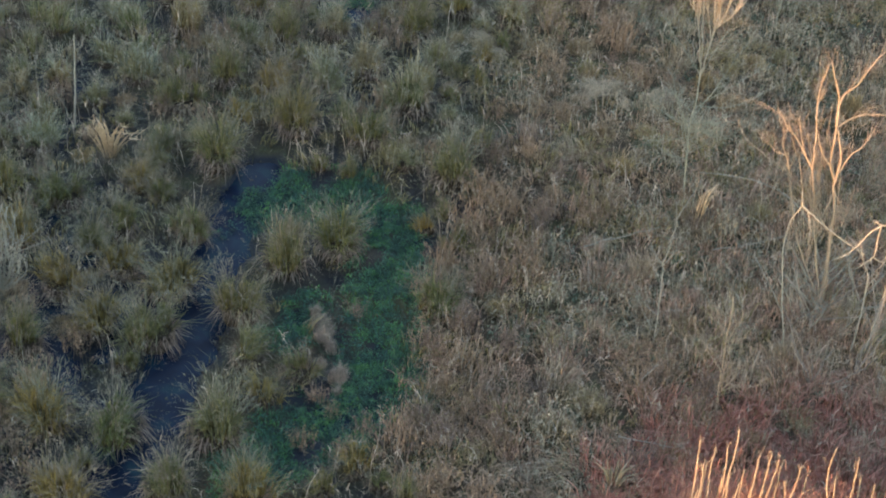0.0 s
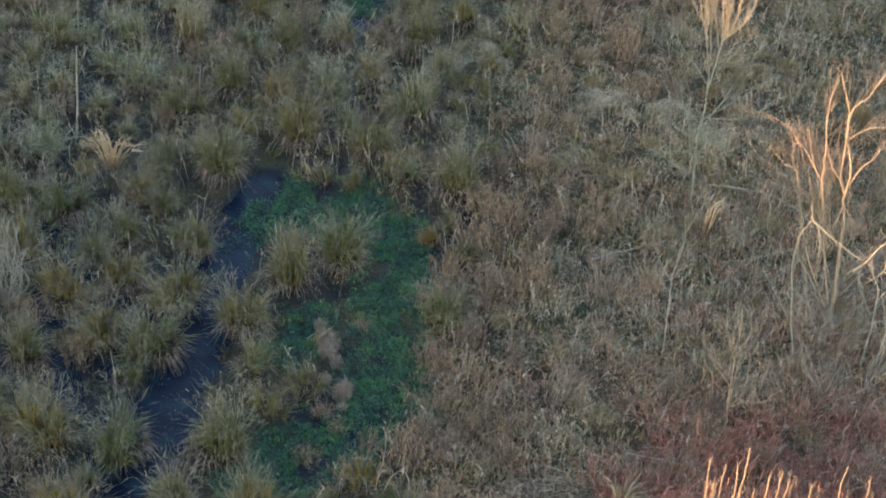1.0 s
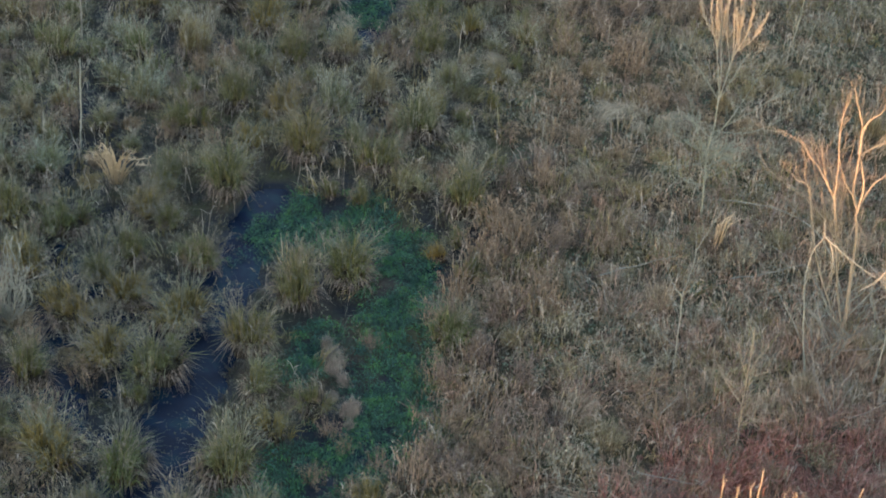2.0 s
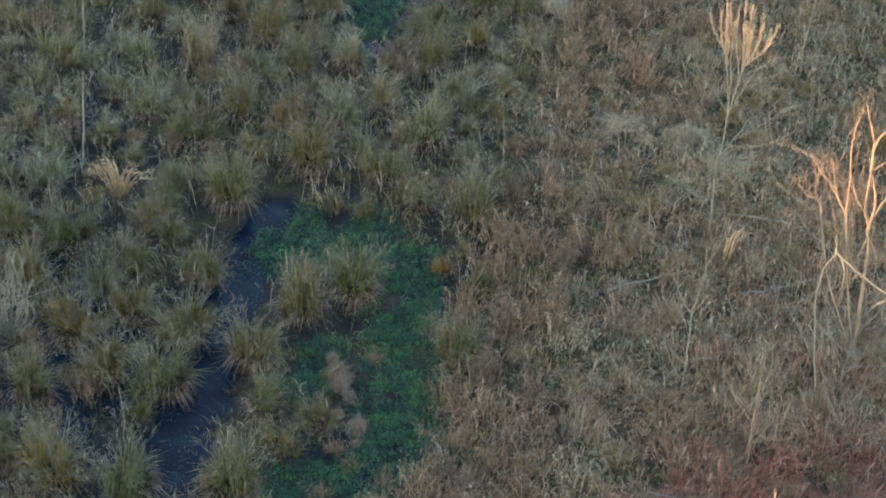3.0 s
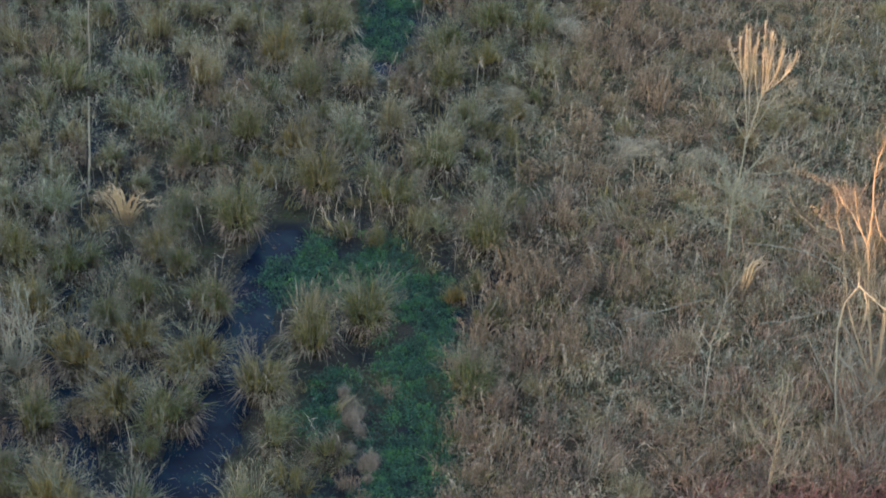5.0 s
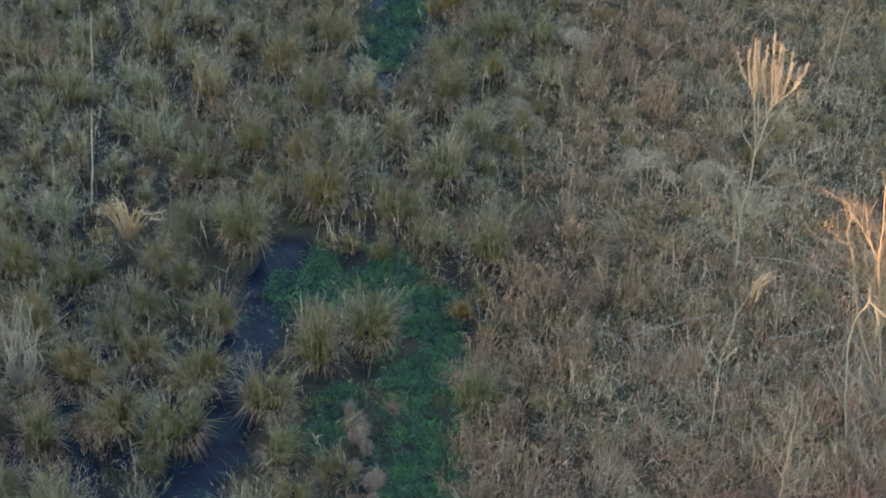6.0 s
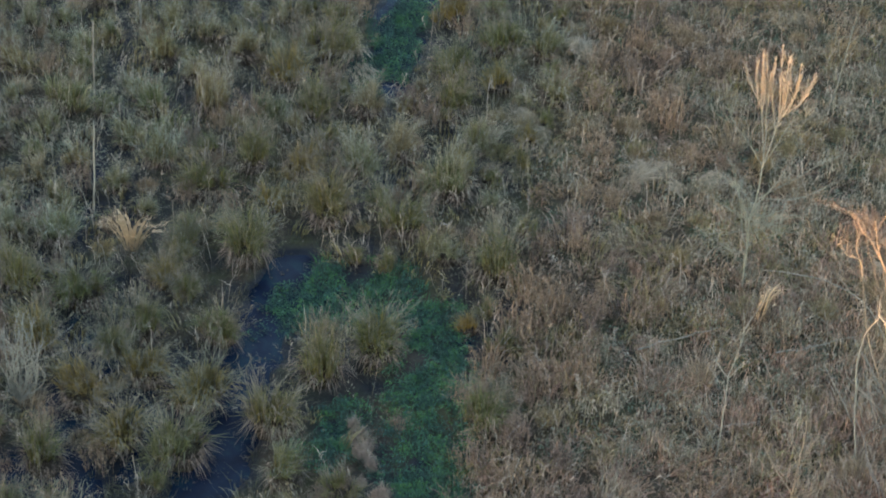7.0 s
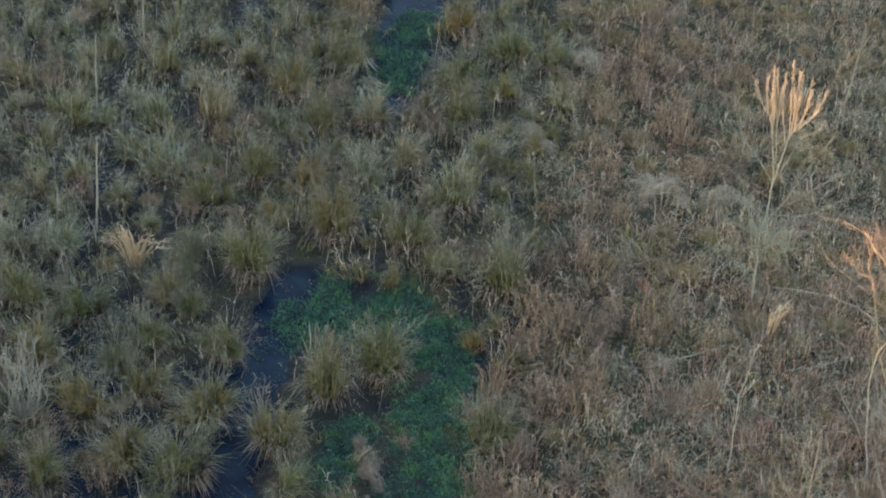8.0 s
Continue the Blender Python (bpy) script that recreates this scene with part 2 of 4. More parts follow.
# ---- mesh helpers ----
def raw_mesh(name, verts, quads, tris, mats, along=None, smooth=False, tone=None):
    me = bpy.data.meshes.new(name)
    quads, tris = np.asarray(quads, dtype=np.int32).reshape(-1, 4), np.asarray(tris, dtype=np.int32).reshape(-1, 3)
    me.vertices.add(len(verts))
    me.vertices.foreach_set("co", np.asarray(verts, dtype=np.float32).ravel())
    me.loops.add(quads.size + tris.size)
    me.loops.foreach_set("vertex_index", np.concatenate([quads.ravel(), tris.ravel()]).astype(np.int32))
    me.polygons.add(len(quads) + len(tris))
    me.polygons.foreach_set("loop_start", np.concatenate([np.arange(len(quads)) * 4, quads.size + np.arange(len(tris)) * 3]).astype(np.int32))
    if along is not None:
        me.attributes.new("along", "FLOAT", "POINT").data.foreach_set("value", np.asarray(along, dtype=np.float32))
    if tone is not None:
        me.attributes.new("tone", "FLOAT", "POINT").data.foreach_set("value", np.asarray(tone, dtype=np.float32))
    me.materials.append(mats)
    me.update(calc_edges=True)
    me.polygons.foreach_set("use_smooth", np.full(len(me.polygons), smooth))
    return me


def part(name, me, parent, label="", at=None):
    ob = new(name, me)
    ob.parent = parent
    if at is not None:
        ob.matrix_basis = at
    return tagged(ob, label=label)


def thing(name, label, category, group="", at=None):
    ob = new(name)
    if at is not None:
        ob.matrix_basis = at
    return tagged(ob, label, category, group)


def blades(name, base, lean, tall, wide, mat, droop=0.3, r=rng, tone=None):
    """Blades of grass in one mesh: base (n, 3), the sideways reach of each tip (n, 2), heights and widths (n,)."""
    n = len(base)
    turn = r.uniform(0, np.pi, n)
    side = np.c_[np.cos(turn), np.sin(turn), r.normal(0, 0.15, n)] * (np.asarray(wide) * 0.5)[:, None]
    reach = np.c_[lean, np.zeros(n)]
    up = np.c_[np.zeros((n, 2)), tall]
    mid = base + reach * 0.30 + up * 0.60
    tip = base + reach + up * (1 - droop * r.uniform(0, 1, n))[:, None]
    tip[:, :2] += r.normal(0, 0.10, (n, 2)) * np.asarray(tall)[:, None]
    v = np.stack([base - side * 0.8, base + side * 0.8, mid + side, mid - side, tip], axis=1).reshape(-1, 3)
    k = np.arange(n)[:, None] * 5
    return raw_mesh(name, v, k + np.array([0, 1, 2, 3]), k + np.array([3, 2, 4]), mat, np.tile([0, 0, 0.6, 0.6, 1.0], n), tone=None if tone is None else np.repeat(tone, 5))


def leaves(name, at, size, mat, flat=0.5, r=rng, tone=None):
    """Small pointed leaves in one mesh, each a folded pair of triangles."""
    n = len(at)
    a = r.uniform(0, 2 * np.pi, n)
    rise = r.normal(0, 1, n) * (1 - flat) + r.uniform(0.1, 0.6, n)
    way = np.c_[np.cos(a), np.sin(a), rise] * size[:, None]
    cross = np.c_[-np.sin(a), np.cos(a), r.normal(0, 0.35, n)] * (size * 0.20)[:, None]
    v = np.stack([at - way * 0.5, at + cross, at + way * 0.5, at - cross], axis=1)
    v[:, 1:4:2, 2] += (size * 0.12)[:, None]
    k = np.arange(n)[:, None] * 4
    return raw_mesh(name, v.reshape(-1, 3), np.empty((0, 4)), np.concatenate([k + np.array([0, 1, 2]), k + np.array([0, 2, 3])]), mat, np.tile([0, 0.5, 1.0, 0.5], n), tone=None if tone is None else np.repeat(tone, 4))


def tubes(name, runs, mat, sides=6):
    """Limbs in one mesh: each run is (points (k, 3), radii (k,))."""
    vs, qs, ts, count = [], [], [], 0
    for pts, rad in runs:
        pts, rad = np.asarray(pts, float), np.asarray(rad, float)
        t = np.gradient(pts, axis=0)
        t /= np.linalg.norm(t, axis=1)[:, None] + 1e-9
        ref = np.array([0.31, 0.94, 0.13]) if abs(t[0] @ np.array([0.31, 0.94, 0.13])) < 0.9 else np.array([1.0, 0, 0])
        a = np.cross(t, ref)
        a /= np.linalg.norm(a, axis=1)[:, None]
        b = np.cross(t, a)
        ang = np.arange(sides) * 2 * np.pi / sides
        ring = pts[:, None] + rad[:, None, None] * (a[:, None] * np.cos(ang)[None, :, None] + b[:, None] * np.sin(ang)[None, :, None])
        vs.append(ring.reshape(-1, 3))
        for i in range(len(pts) - 1):
            for j in range(sides):
                jj = (j + 1) % sides
                qs.append((count + i * sides + j, count + i * sides + jj, count + (i + 1) * sides + jj, count + (i + 1) * sides + j))
        end = count + (len(pts) - 1) * sides
        for j in range(1, sides - 1):
            ts.append((end, end + j, end + j + 1))
        count += len(pts) * sides
    return raw_mesh(name, np.concatenate(vs), qs, ts, mat, smooth=True)


def bent(a, b, r, wobble=0.06, steps=6, sag=0.0):
    """A crooked run of points from a to b."""
    a, b = np.array(a, float), np.array(b, float)
    s = np.linspace(0, 1, steps)[:, None]
    long = np.linalg.norm(b - a)
    off = np.cumsum(r.normal(0, 1, (steps, 3)), axis=0)
    off -= off[0] + (off[-1] - off[0]) * s
    p = a + (b - a) * s + off * wobble * long / steps ** 0.5
    p[:, 2] += 4 * sag * long * (s * (1 - s))[:, 0]
    return p


def curved(pts, r, wobble=0.005, each=4):
    """A smooth run through a few points, a little crooked."""
    p = np.array([pts[0], *pts, pts[-1]], float)
    out = []
    for a, b, c, d in zip(p[:-3], p[1:-2], p[2:-1], p[3:]):
        for s in np.arange(each) / each:
            out.append(0.5 * (2 * b + (c - a) * s + (2 * a - 5 * b + 4 * c - d) * s ** 2 + (3 * b - a - 3 * c + d) * s ** 3))
    out.append(p[-1])
    out = np.array(out)
    out[1:-1] += r.normal(0, wobble, (len(out) - 2, 3))
    return out


def along_run(p, s):
    k = s * (len(p) - 1)
    i = min(int(k), len(p) - 2)
    return p[i] + (p[i + 1] - p[i]) * (k - i)


def twigs_of(runs, r, many, long, thin, rise=0.6, start=0.25, again=2):
    """Side twigs along the runs, and finer ones on those."""
    out = []
    for p, rad in runs:
        for _ in range(many):
            s = r.uniform(start, 1.0)
            o = along_run(p, s)
            d = p[-1] - p[0]
            d = d / (np.linalg.norm(d) + 1e-9)
            w = d * rise + r.normal(0, 0.5, 3) + np.array([0, 0, 0.25])
            w /= np.linalg.norm(w)
            length = long * r.uniform(0.4, 1.15) * (1.25 - 0.6 * s)
            q = bent(o, o + w * length, r, 0.10, 4)
            out.append((q, np.linspace(thin, thin * 0.45, 4)))
            for _ in range(again):
                o2 = along_run(q, r.uniform(0.25, 0.9))
                w2 = w * 0.7 + r.normal(0, 0.45, 3) + np.array([0, 0, 0.15])
                out.append((bent(o2, o2 + w2 / np.linalg.norm(w2) * length * r.uniform(0.3, 0.6), r, 0.1, 3), np.linspace(thin * 0.6, thin * 0.35, 3)))
    return out


# ---- ground, water and the unseen hill added to shade the field ----
def axis_steps(low, high, step):
    inner = np.arange(low, high + step / 2, step)
    out = np.cumsum(np.geomspace(step * 1.5, 500, 24))
    return np.concatenate([low - out[::-1], inner, high + out])


def build_ground():
    xs, ys = axis_steps(-16, 16, 0.16), axis_steps(-16, 19, 0.16)
    gx, gy = np.meshgrid(xs, ys)
    p = np.c_[gx.ravel(), gy.ravel()]
    near = np.clip(1 - (np.maximum(np.abs(p[:, 0]) - 18, 0) + np.maximum(np.abs(p[:, 1] - 1) - 20, 0)) / 20, 0, 1)
    z = height(np.clip(p, -60, 60)) * near
    w, h = len(xs), len(ys)
    i = (np.arange(h - 1)[:, None] * w + np.arange(w - 1)[None]).ravel()
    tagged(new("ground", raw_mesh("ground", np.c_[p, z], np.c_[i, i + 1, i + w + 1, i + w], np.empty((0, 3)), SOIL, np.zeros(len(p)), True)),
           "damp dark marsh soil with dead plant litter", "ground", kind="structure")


def build_water():
    xs, ys = np.linspace(-13, 2.2, 60), np.linspace(-15, 18, 120)
    gx, gy = np.meshgrid(xs, ys)
    i = (np.arange(119)[:, None] * 60 + np.arange(59)[None]).ravel()
    v = np.c_[gx.ravel(), gy.ravel(), np.full(gx.size, -0.13)]
    tagged(new("water", raw_mesh("water", v, np.c_[i, i + 1, i + 61, i + 60], np.empty((0, 3)), WATER, smooth=True)),
           "still dark water lying in the marsh channels", "water", kind="structure")


def build_shade_hill():
    """An unseen hillside added behind the camera; its crest, falling to the right, throws the shade."""
    far, cross = -Vector((SUN_FROM.x, SUN_FROM.y)), Vector((SUN_FROM.y, -SUN_FROM.x))
    es, ds = np.linspace(-60, 140, 201), np.linspace(-60, 60, 25)
    e, d = np.meshgrid(es, ds)
    crest = np.clip(np.interp(e, [-40, -13, -11.5, -10, -4, 30], [-6, -0.6, 0.6, 2.1, 5.25, 23]) + 100 * math.tan(SUN_UP), 0.0, 34)
    z = crest * np.cos(np.clip(d / 60, -1, 1) * np.pi / 2) ** 0.8 - 0.3
    z += np.where(np.abs(d) > 6, 1, 0.15) * 0.5 * np.sin(e * 0.9 + d) * np.clip(crest / 10, 0, 1)
    x = e * cross.x - (100 - d) * far.x
    y = e * cross.y - (100 - d) * far.y
    i = (np.arange(24)[:, None] * 201 + np.arange(200)[None]).ravel()
    tagged(new("backdrop", raw_mesh("backdrop", np.c_[x.ravel(), y.ravel(), z.ravel()], np.c_[i, i + 1, i + 202, i + 201], np.empty((0, 3)), SHADE_HILL, np.zeros(x.size), True)),
           "unseen dark hillside added to shade the field", "hill", kind="structure")


build_ground()
build_water()
build_shade_hill()


# ---- sedge tussocks ----
def tussock_kind(seed, tall, full, mat, skirt_mat, plume_mat):
    """One tussock, about a metre across: stool, green crown in shaggy locks, pale plumes, dead skirt."""
    r = np.random.default_rng(seed)
    locks = int(34 * full)
    la, lu = r.uniform(0, 2 * np.pi, locks), r.uniform(0, 1, locks) ** 0.8
    hearts = np.c_[r.normal(0, 0.10, (3, 2)), np.zeros(3)]
    heart = r.integers(0, 3, locks)
    lh, lr = r.uniform(0.7, 1.1, locks), r.uniform(0.7, 1.25, locks)
    k = r.integers(0, locks, int(720 * full))
    n = len(k)
    a, u = la[k] + r.normal(0, 0.25, n), np.clip(lu[k] + r.normal(0, 0.1, n), 0, 1.1)
    base = np.c_[0.22 * u * np.cos(a), 0.22 * u * np.sin(a), 0.12 + 0.10 * (1 - u)] + hearts[heart[k]]
    lean_to = la[k] + r.normal(0, 0.6, n)
    reach = (0.06 + 0.37 * u ** 1.2) * lr[k] * r.uniform(0.45, 1.15, n)
    lean = np.c_[np.cos(lean_to), np.sin(lean_to)] * reach[:, None] + r.normal(0, 0.06, 2)
    high = tall * lh[k] * (1.0 - 0.42 * u ** 2) * r.uniform(0.55, 1.15, n)
    crown = blades("crown", base, lean, high, r.uniform(0.006, 0.0125, n) * (1.3 if full < 0.6 else 1.0), mat, 0.55, r)
    k = r.integers(0, locks, int(130 * full))
    n = len(k)
    a, u = la[k] + r.normal(0, 0.3, n), np.clip(lu[k] + 0.1, 0, 1)
    base = np.c_[0.2 * u * np.cos(a), 0.2 * u * np.sin(a), np.full(n, 0.2)] + hearts[heart[k]]
    out = (0.08 + 0.36 * u) * r.uniform(0.6, 1.3, n)
    lean = np.c_[np.cos(a), np.sin(a)] * out[:, None] + r.normal(0, 0.06, (n, 2))
    high = tall * (1.18 - 0.42 * u ** 2) * r.uniform(0.7, 1.12, n)
    k = np.repeat(np.arange(n), 3)
    s = r.uniform(0.62, 1.0, len(k))
    frayed = base[k] + np.c_[lean[k] * (s ** 1.5)[:, None], high[k] * s * 0.9]
    plume = blades("plume", np.concatenate([base, frayed]), np.concatenate([lean, lean[k] * 0.2 + r.normal(0, 0.05, (len(k), 2))]),
                   np.concatenate([high, r.uniform(0.02, 0.14, len(k))]), np.concatenate([r.uniform(0.006, 0.011, n), r.uniform(0.006, 0.013, len(k))]), plume_mat, 0.35, r)
    n = int(300 * full)
    a = r.uniform(0, 2 * np.pi, n)
    base = np.c_[0.27 * np.cos(a), 0.27 * np.sin(a), r.uniform(0.12, 0.34, n)]
    out = r.uniform(0.06, 0.25, n)
    lean = np.c_[np.cos(a), np.sin(a)] * out[:, None] + r.normal(0, 0.10, (n, 2))
    skirt = blades("dead_skirt", base, lean, r.uniform(0.0, 0.22, n) * tall, r.uniform(0.008, 0.015, n), skirt_mat, 0.0, r)
    co = np.empty(len(skirt.vertices) * 3, dtype=np.float32)
    skirt.vertices.foreach_get("co", co)
    co = co.reshape(-1, 5, 3)
    co[:, 4, 2] -= r.uniform(0.10, 0.34, n)
    skirt.vertices.foreach_set("co", co.ravel())
    bm = bmesh.new()
    bmesh.ops.create_icosphere(bm, subdivisions=2, radius=1)
    for v in bm.verts:
        k = 1 + 0.18 * noise.noise(v.co * 2.1 + Vector((seed, 0, 0)))
        v.co = Vector((v.co.x * 0.30 * k, v.co.y * 0.30 * k, v.co.z * 0.26 * k + 0.02))
    stool = bpy.data.meshes.new("stool")
    bm.to_mesh(stool)
    bm.free()
    stool.materials.append(PEAT)
    return crown, plume, skirt, stool


FORMS = ((31, 0.80, 1.0), (32, 0.92, 1.1), (33, 0.70, 0.9), (34, 0.84, 1.2), (35, 1.0, 0.8))
KINDS = [tussock_kind(*f, SEDGE, SKIRT, PLUME) for f in FORMS]
SMALL_KINDS = [tussock_kind(f[0] + 20, f[1], 0.5, SEDGE, SKIRT, PLUME) for f in FORMS]
SMALL_HAZY_KINDS = [tussock_kind(f[0] + 25, f[1], 0.5, HAZY_SEDGE, SKIRT, HAZY_PLUME) for f in FORMS]
HAZY_KINDS = [tussock_kind(f[0] + 5, *f[1:], HAZY_SEDGE, SKIRT, HAZY_PLUME) for f in FORMS]


far_rng = np.random.default_rng(88)


def kind_at(x, y, small=False):
    """Olive by the channel, the copy greyed with painted haze further off and out to the side."""
    grey = y > 2.5 + rng.normal(0, 1.5) or x < -7.0 + rng.normal(0, 0.6) and y > 0.5
    grey = grey and not (x > -5.6 and far_rng.uniform() < 0.5)
    if small:
        return (SMALL_HAZY_KINDS if grey else SMALL_KINDS)[rng.integers(5)]
    return (HAZY_KINDS if grey else KINDS)[rng.integers(5)]


def tussock(x, y, size, kind, spin, label, squash=1.0):
    z = float(height(np.array([[x, y]]))[0])
    t = thing("sedge_tussock", label, "sedge tussock", "sedge tussocks in the marsh", pose(x, y, max(z, -0.16) - 0.03, 0, 0, spin))
    t.scale = (size, size, size * squash)
    for name, me in zip(("crown", "plume", "dead_skirt", "stool"), kind):
        part(name, me, t)
    return t


# the tussocks round the channel that stand out: x, y, size
NEAR_CHANNEL = [(-2.68, -2.75, 1.45), (-1.6, -2.05, 1.5), (-3.45, -4.4, 1.45), (-5.15, -3.75, 1.5), (-5.15, -5.35, 1.4), (-6.55, -5.1, 1.45), (-4.9, -1.8, 1.15),
                (-4.65, 0.75, 1.5), (-3.0, 2.4, 1.45), (-6.15, 0.5, 1.0), (-1.2, 2.1, 1.4), (0.75, 0.9, 1.5), (-6.5, -1.9, 1.1), (0.85, -3.9, 1.2)]
FRONT = [(-6.95, -8.1, 1.55), (-5.4, -8.2, 1.5), (-3.5, -8.25, 1.6), (-4.25, -9.7, 1.4), (-2.6, -9.95, 1.3), (-8.3, -7.7, 1.4), (-6.2, -10.2, 1.4), (-8.0, -9.8, 1.4)]
LEFT_SIDE = [(-7.4, -4.0, 1.3), (-8.6, -2.4, 1.3), (-9.6, -4.0, 1.3), (-6.2, -3.2, 1.2), (-7.9, -1.0, 1.2), (-9.4, -0.6, 1.3), (-8.9, 0.9, 1.1), (-6.4, -0.2, 1.05), (-5.75, -0.55, 0.8), (-7.1, -2.4, 1.0), (-7.8, -5.9, 1.2), (-6.15, 1.1, 1.0)]
BEHIND = [(-3.8, 4.0, 1.3), (-2.6, 4.4, 1.3), (-1.5, 5.1, 1.4), (-5.0, 4.1, 1.3), (-5.8, 3.0, 1.2), (-7.1, 4.0, 1.2), (-0.3, 3.6, 1.3), (0.3, 5.6, 1.2),
          (-3.7, 9.0, 1.5), (-3.6, 6.4, 1.3), (-0.6, 8.6, 1.5), (-0.5, 7.0, 1.3), (0.6, 9.8, 1.4), (-4.6, 7.6, 1.3), (-6.2, 6.2, 1.3), (-2.5, 6.6, 1.2), (-3.5, 11.4, 1.3)]
placed = [(-7.15, 0.55, 0.75), (-7.15, -0.1, 0.4), (-8.25, 1.8, 0.4)]
for row, words in ((NEAR_CHANNEL, "olive sedge tussock with straw tips beside the dark channel"), (FRONT, "broad olive-brown sedge tussock with dry tips in wet ground"),
                   (LEFT_SIDE, "rough olive sedge tussock among dead marsh grass"), (BEHIND, "olive to haze-greyed sedge tussock in the far marsh grass")):
    for x, y, size in row:
        tussock(x, y, size * rng.uniform(0.93, 1.05), kind_at(x, y), rng.uniform(0, 360), words, rng.uniform(0.85, 1.0))
        placed.append((x, y, size * 0.48))
# smaller ones between, where there is room
for _ in range(2600):
    p = np.array([[rng.uniform(-14.5, 2.4), rng.uniform(-13, 18)]])
    size = rng.uniform(0.65, 1.25)
    x, y = p[0]
    wet = min(away(p, CHANNEL)[0] - 0.55, away(p, GREEN_BED)[0] - 0.75, away(p, FAR_POOL)[0] - 0.7, away(p, SIDE_CHANNEL)[0] - 0.45, away(p, SMALL_BED)[0] - 0.5)
    if midfield(p)[0] and border(p)[0] < -0.1 and wet > 0.25 * size and all(math.hypot(x - a, y - b) > c + 0.44 * size for a, b, c in placed) and len(placed) < 240 and rng.uniform() > 0.93 * soaked(p)[0]:
        tussock(x, y, size, kind_at(x, y, True), rng.uniform(0, 360), "small olive-brown sedge tussock among marsh litter", rng.uniform(0.75, 1.0))
        placed.append((x, y, size * 0.42))
# ---- meadow clumps ----
GREYISH = [(3.6, -4.0, 1.6), (4.6, -2.9, 1.2), (5.8, -0.9, 1.2), (6.6, 2.2, 1.6), (2.2, 4.6, 1.0), (8.6, 3.4, 1.6), (8.5, -1.0, 1.2), (9.0, 8.5, 2.0), (3.0, -7.6, 1.0)]
BROWNISH = [(1.6, -3.2, 1.1), (2.0, -6.0, 1.3), (3.4, 0.2, 1.2), (3.2, 3.0, 1.0), (4.2, 8.6, 1.6), (6.4, 10.0, 1.6), (1.9, -1.0, 0.9), (5.2, -6.0, 1.0), (2.4, 1.8, 0.9)]


def zone(p, spots):
    v = np.zeros(len(p))
    for x, y, wide in spots:
        v = np.maximum(v, np.exp(-((p[:, 0] - x) ** 2 + (p[:, 1] - y) ** 2) / (wide * wide)))
    return v


def herb_kind(seed, stems, tall, spread_r, mat, leaf):
    """A clump of upright dead herb stems hung with withered leaves."""
    r = np.random.default_rng(seed)
    off = r.normal(0, spread_r * 0.55, (stems, 2))
    h = tall * r.uniform(0.6, 1.15, stems) * np.exp(-(off ** 2).sum(1) / (spread_r * 1.6) ** 2)
    lean = off * 0.45 + r.normal(0, 0.10, (stems, 2))
    base = np.c_[off, np.full(stems, -0.03)]
    stalk = blades("undergrowth", base, lean, h, np.full(stems, 0.013), mat, 0.05, r)
    k = np.repeat(np.arange(stems), leaf)
    s = r.uniform(0.25, 1.05, len(k))
    at = base[k] + np.c_[lean[k] * (s ** 1.5)[:, None], h[k] * s] + r.normal(0, 0.035, (len(k), 3))
    return stalk, leaves("withered_foliage", at, r.uniform(0.024, 0.058, len(k)), mat, -0.3, r)


def grass_kind(seed, n, tall, wide_r, mat, arch, comb=0.10, fine=1.0):
    r = np.random.default_rng(seed)
    a, u = r.uniform(0, 2 * np.pi, n), np.sqrt(r.uniform(0, 1, n))
    off = np.c_[np.cos(a), np.sin(a)] * (wide_r * u)[:, None]
    h = tall * r.uniform(0.5, 1.15, n) * (1.05 - 0.4 * u)
    lean = off / wide_r * arch * r.uniform(0.5, 1.3, n)[:, None] + r.normal(0, 0.07, (n, 2)) + np.array([comb, 0.0])
    return (blades("grass_fountain", np.c_[off, np.full(n, -0.03)], lean, h, r.uniform(0.010, 0.019, n) * fine, mat, 0.5, r),)


MEADOW_KINDS = {
    "dead_herb_clump": ("mauve-brown clump of dead upright herb stems in the meadow", "dead herbs", [herb_kind(91 + k, 46, 0.62 + 0.08 * k, 0.26 + 0.03 * k, HERB, 14) for k in range(4)]),
    "weed_clump": ("grey-green leafy weed clump in the meadow", "weeds", [herb_kind(101 + k, 40, 0.42 + 0.06 * k, 0.28, GREYHERB, 12) for k in range(3)]),
    "grass_clump": ("amber to olive tuft of arching rough grass", "grass tuft", [grass_kind(111 + k, 330, 0.46 + 0.06 * k, 0.22, TUFT, 0.18 + 0.04 * k, 0.12, 0.55) for k in range(4)]),
    "bent_grass_tuft": ("pale dry grass combed flat to one side", "grass tuft", [grass_kind(121 + k, 150, 0.38 + 0.05 * k, 0.28, BENT, 0.18, 0.3, 0.6) for k in range(3)]),
}


def pale_tuft(x, y, size, tall, kind, words, spin):
    t = thing("pale_grass_tuft", words, "grass tuft", "pale grass tufts", pose(x, y, float(height(np.array([[x, y]]))[0]), 0, 0, spin))
    t.scale = (size, size, size * tall)
    for me in kind:
        tagged(part(me.name.split(".")[0], me, t), kind="stuff")


UPRIGHT = [grass_kind(131 + k, 300, 0.75, 0.18, PALE, 0.10, 0.08, 0.6) for k in range(2)]
SWEPT = [grass_kind(141 + k, 190, 0.62, 0.16, SWEPT_GRASS, 0.22, 0.42, 0.75) for k in range(3)]
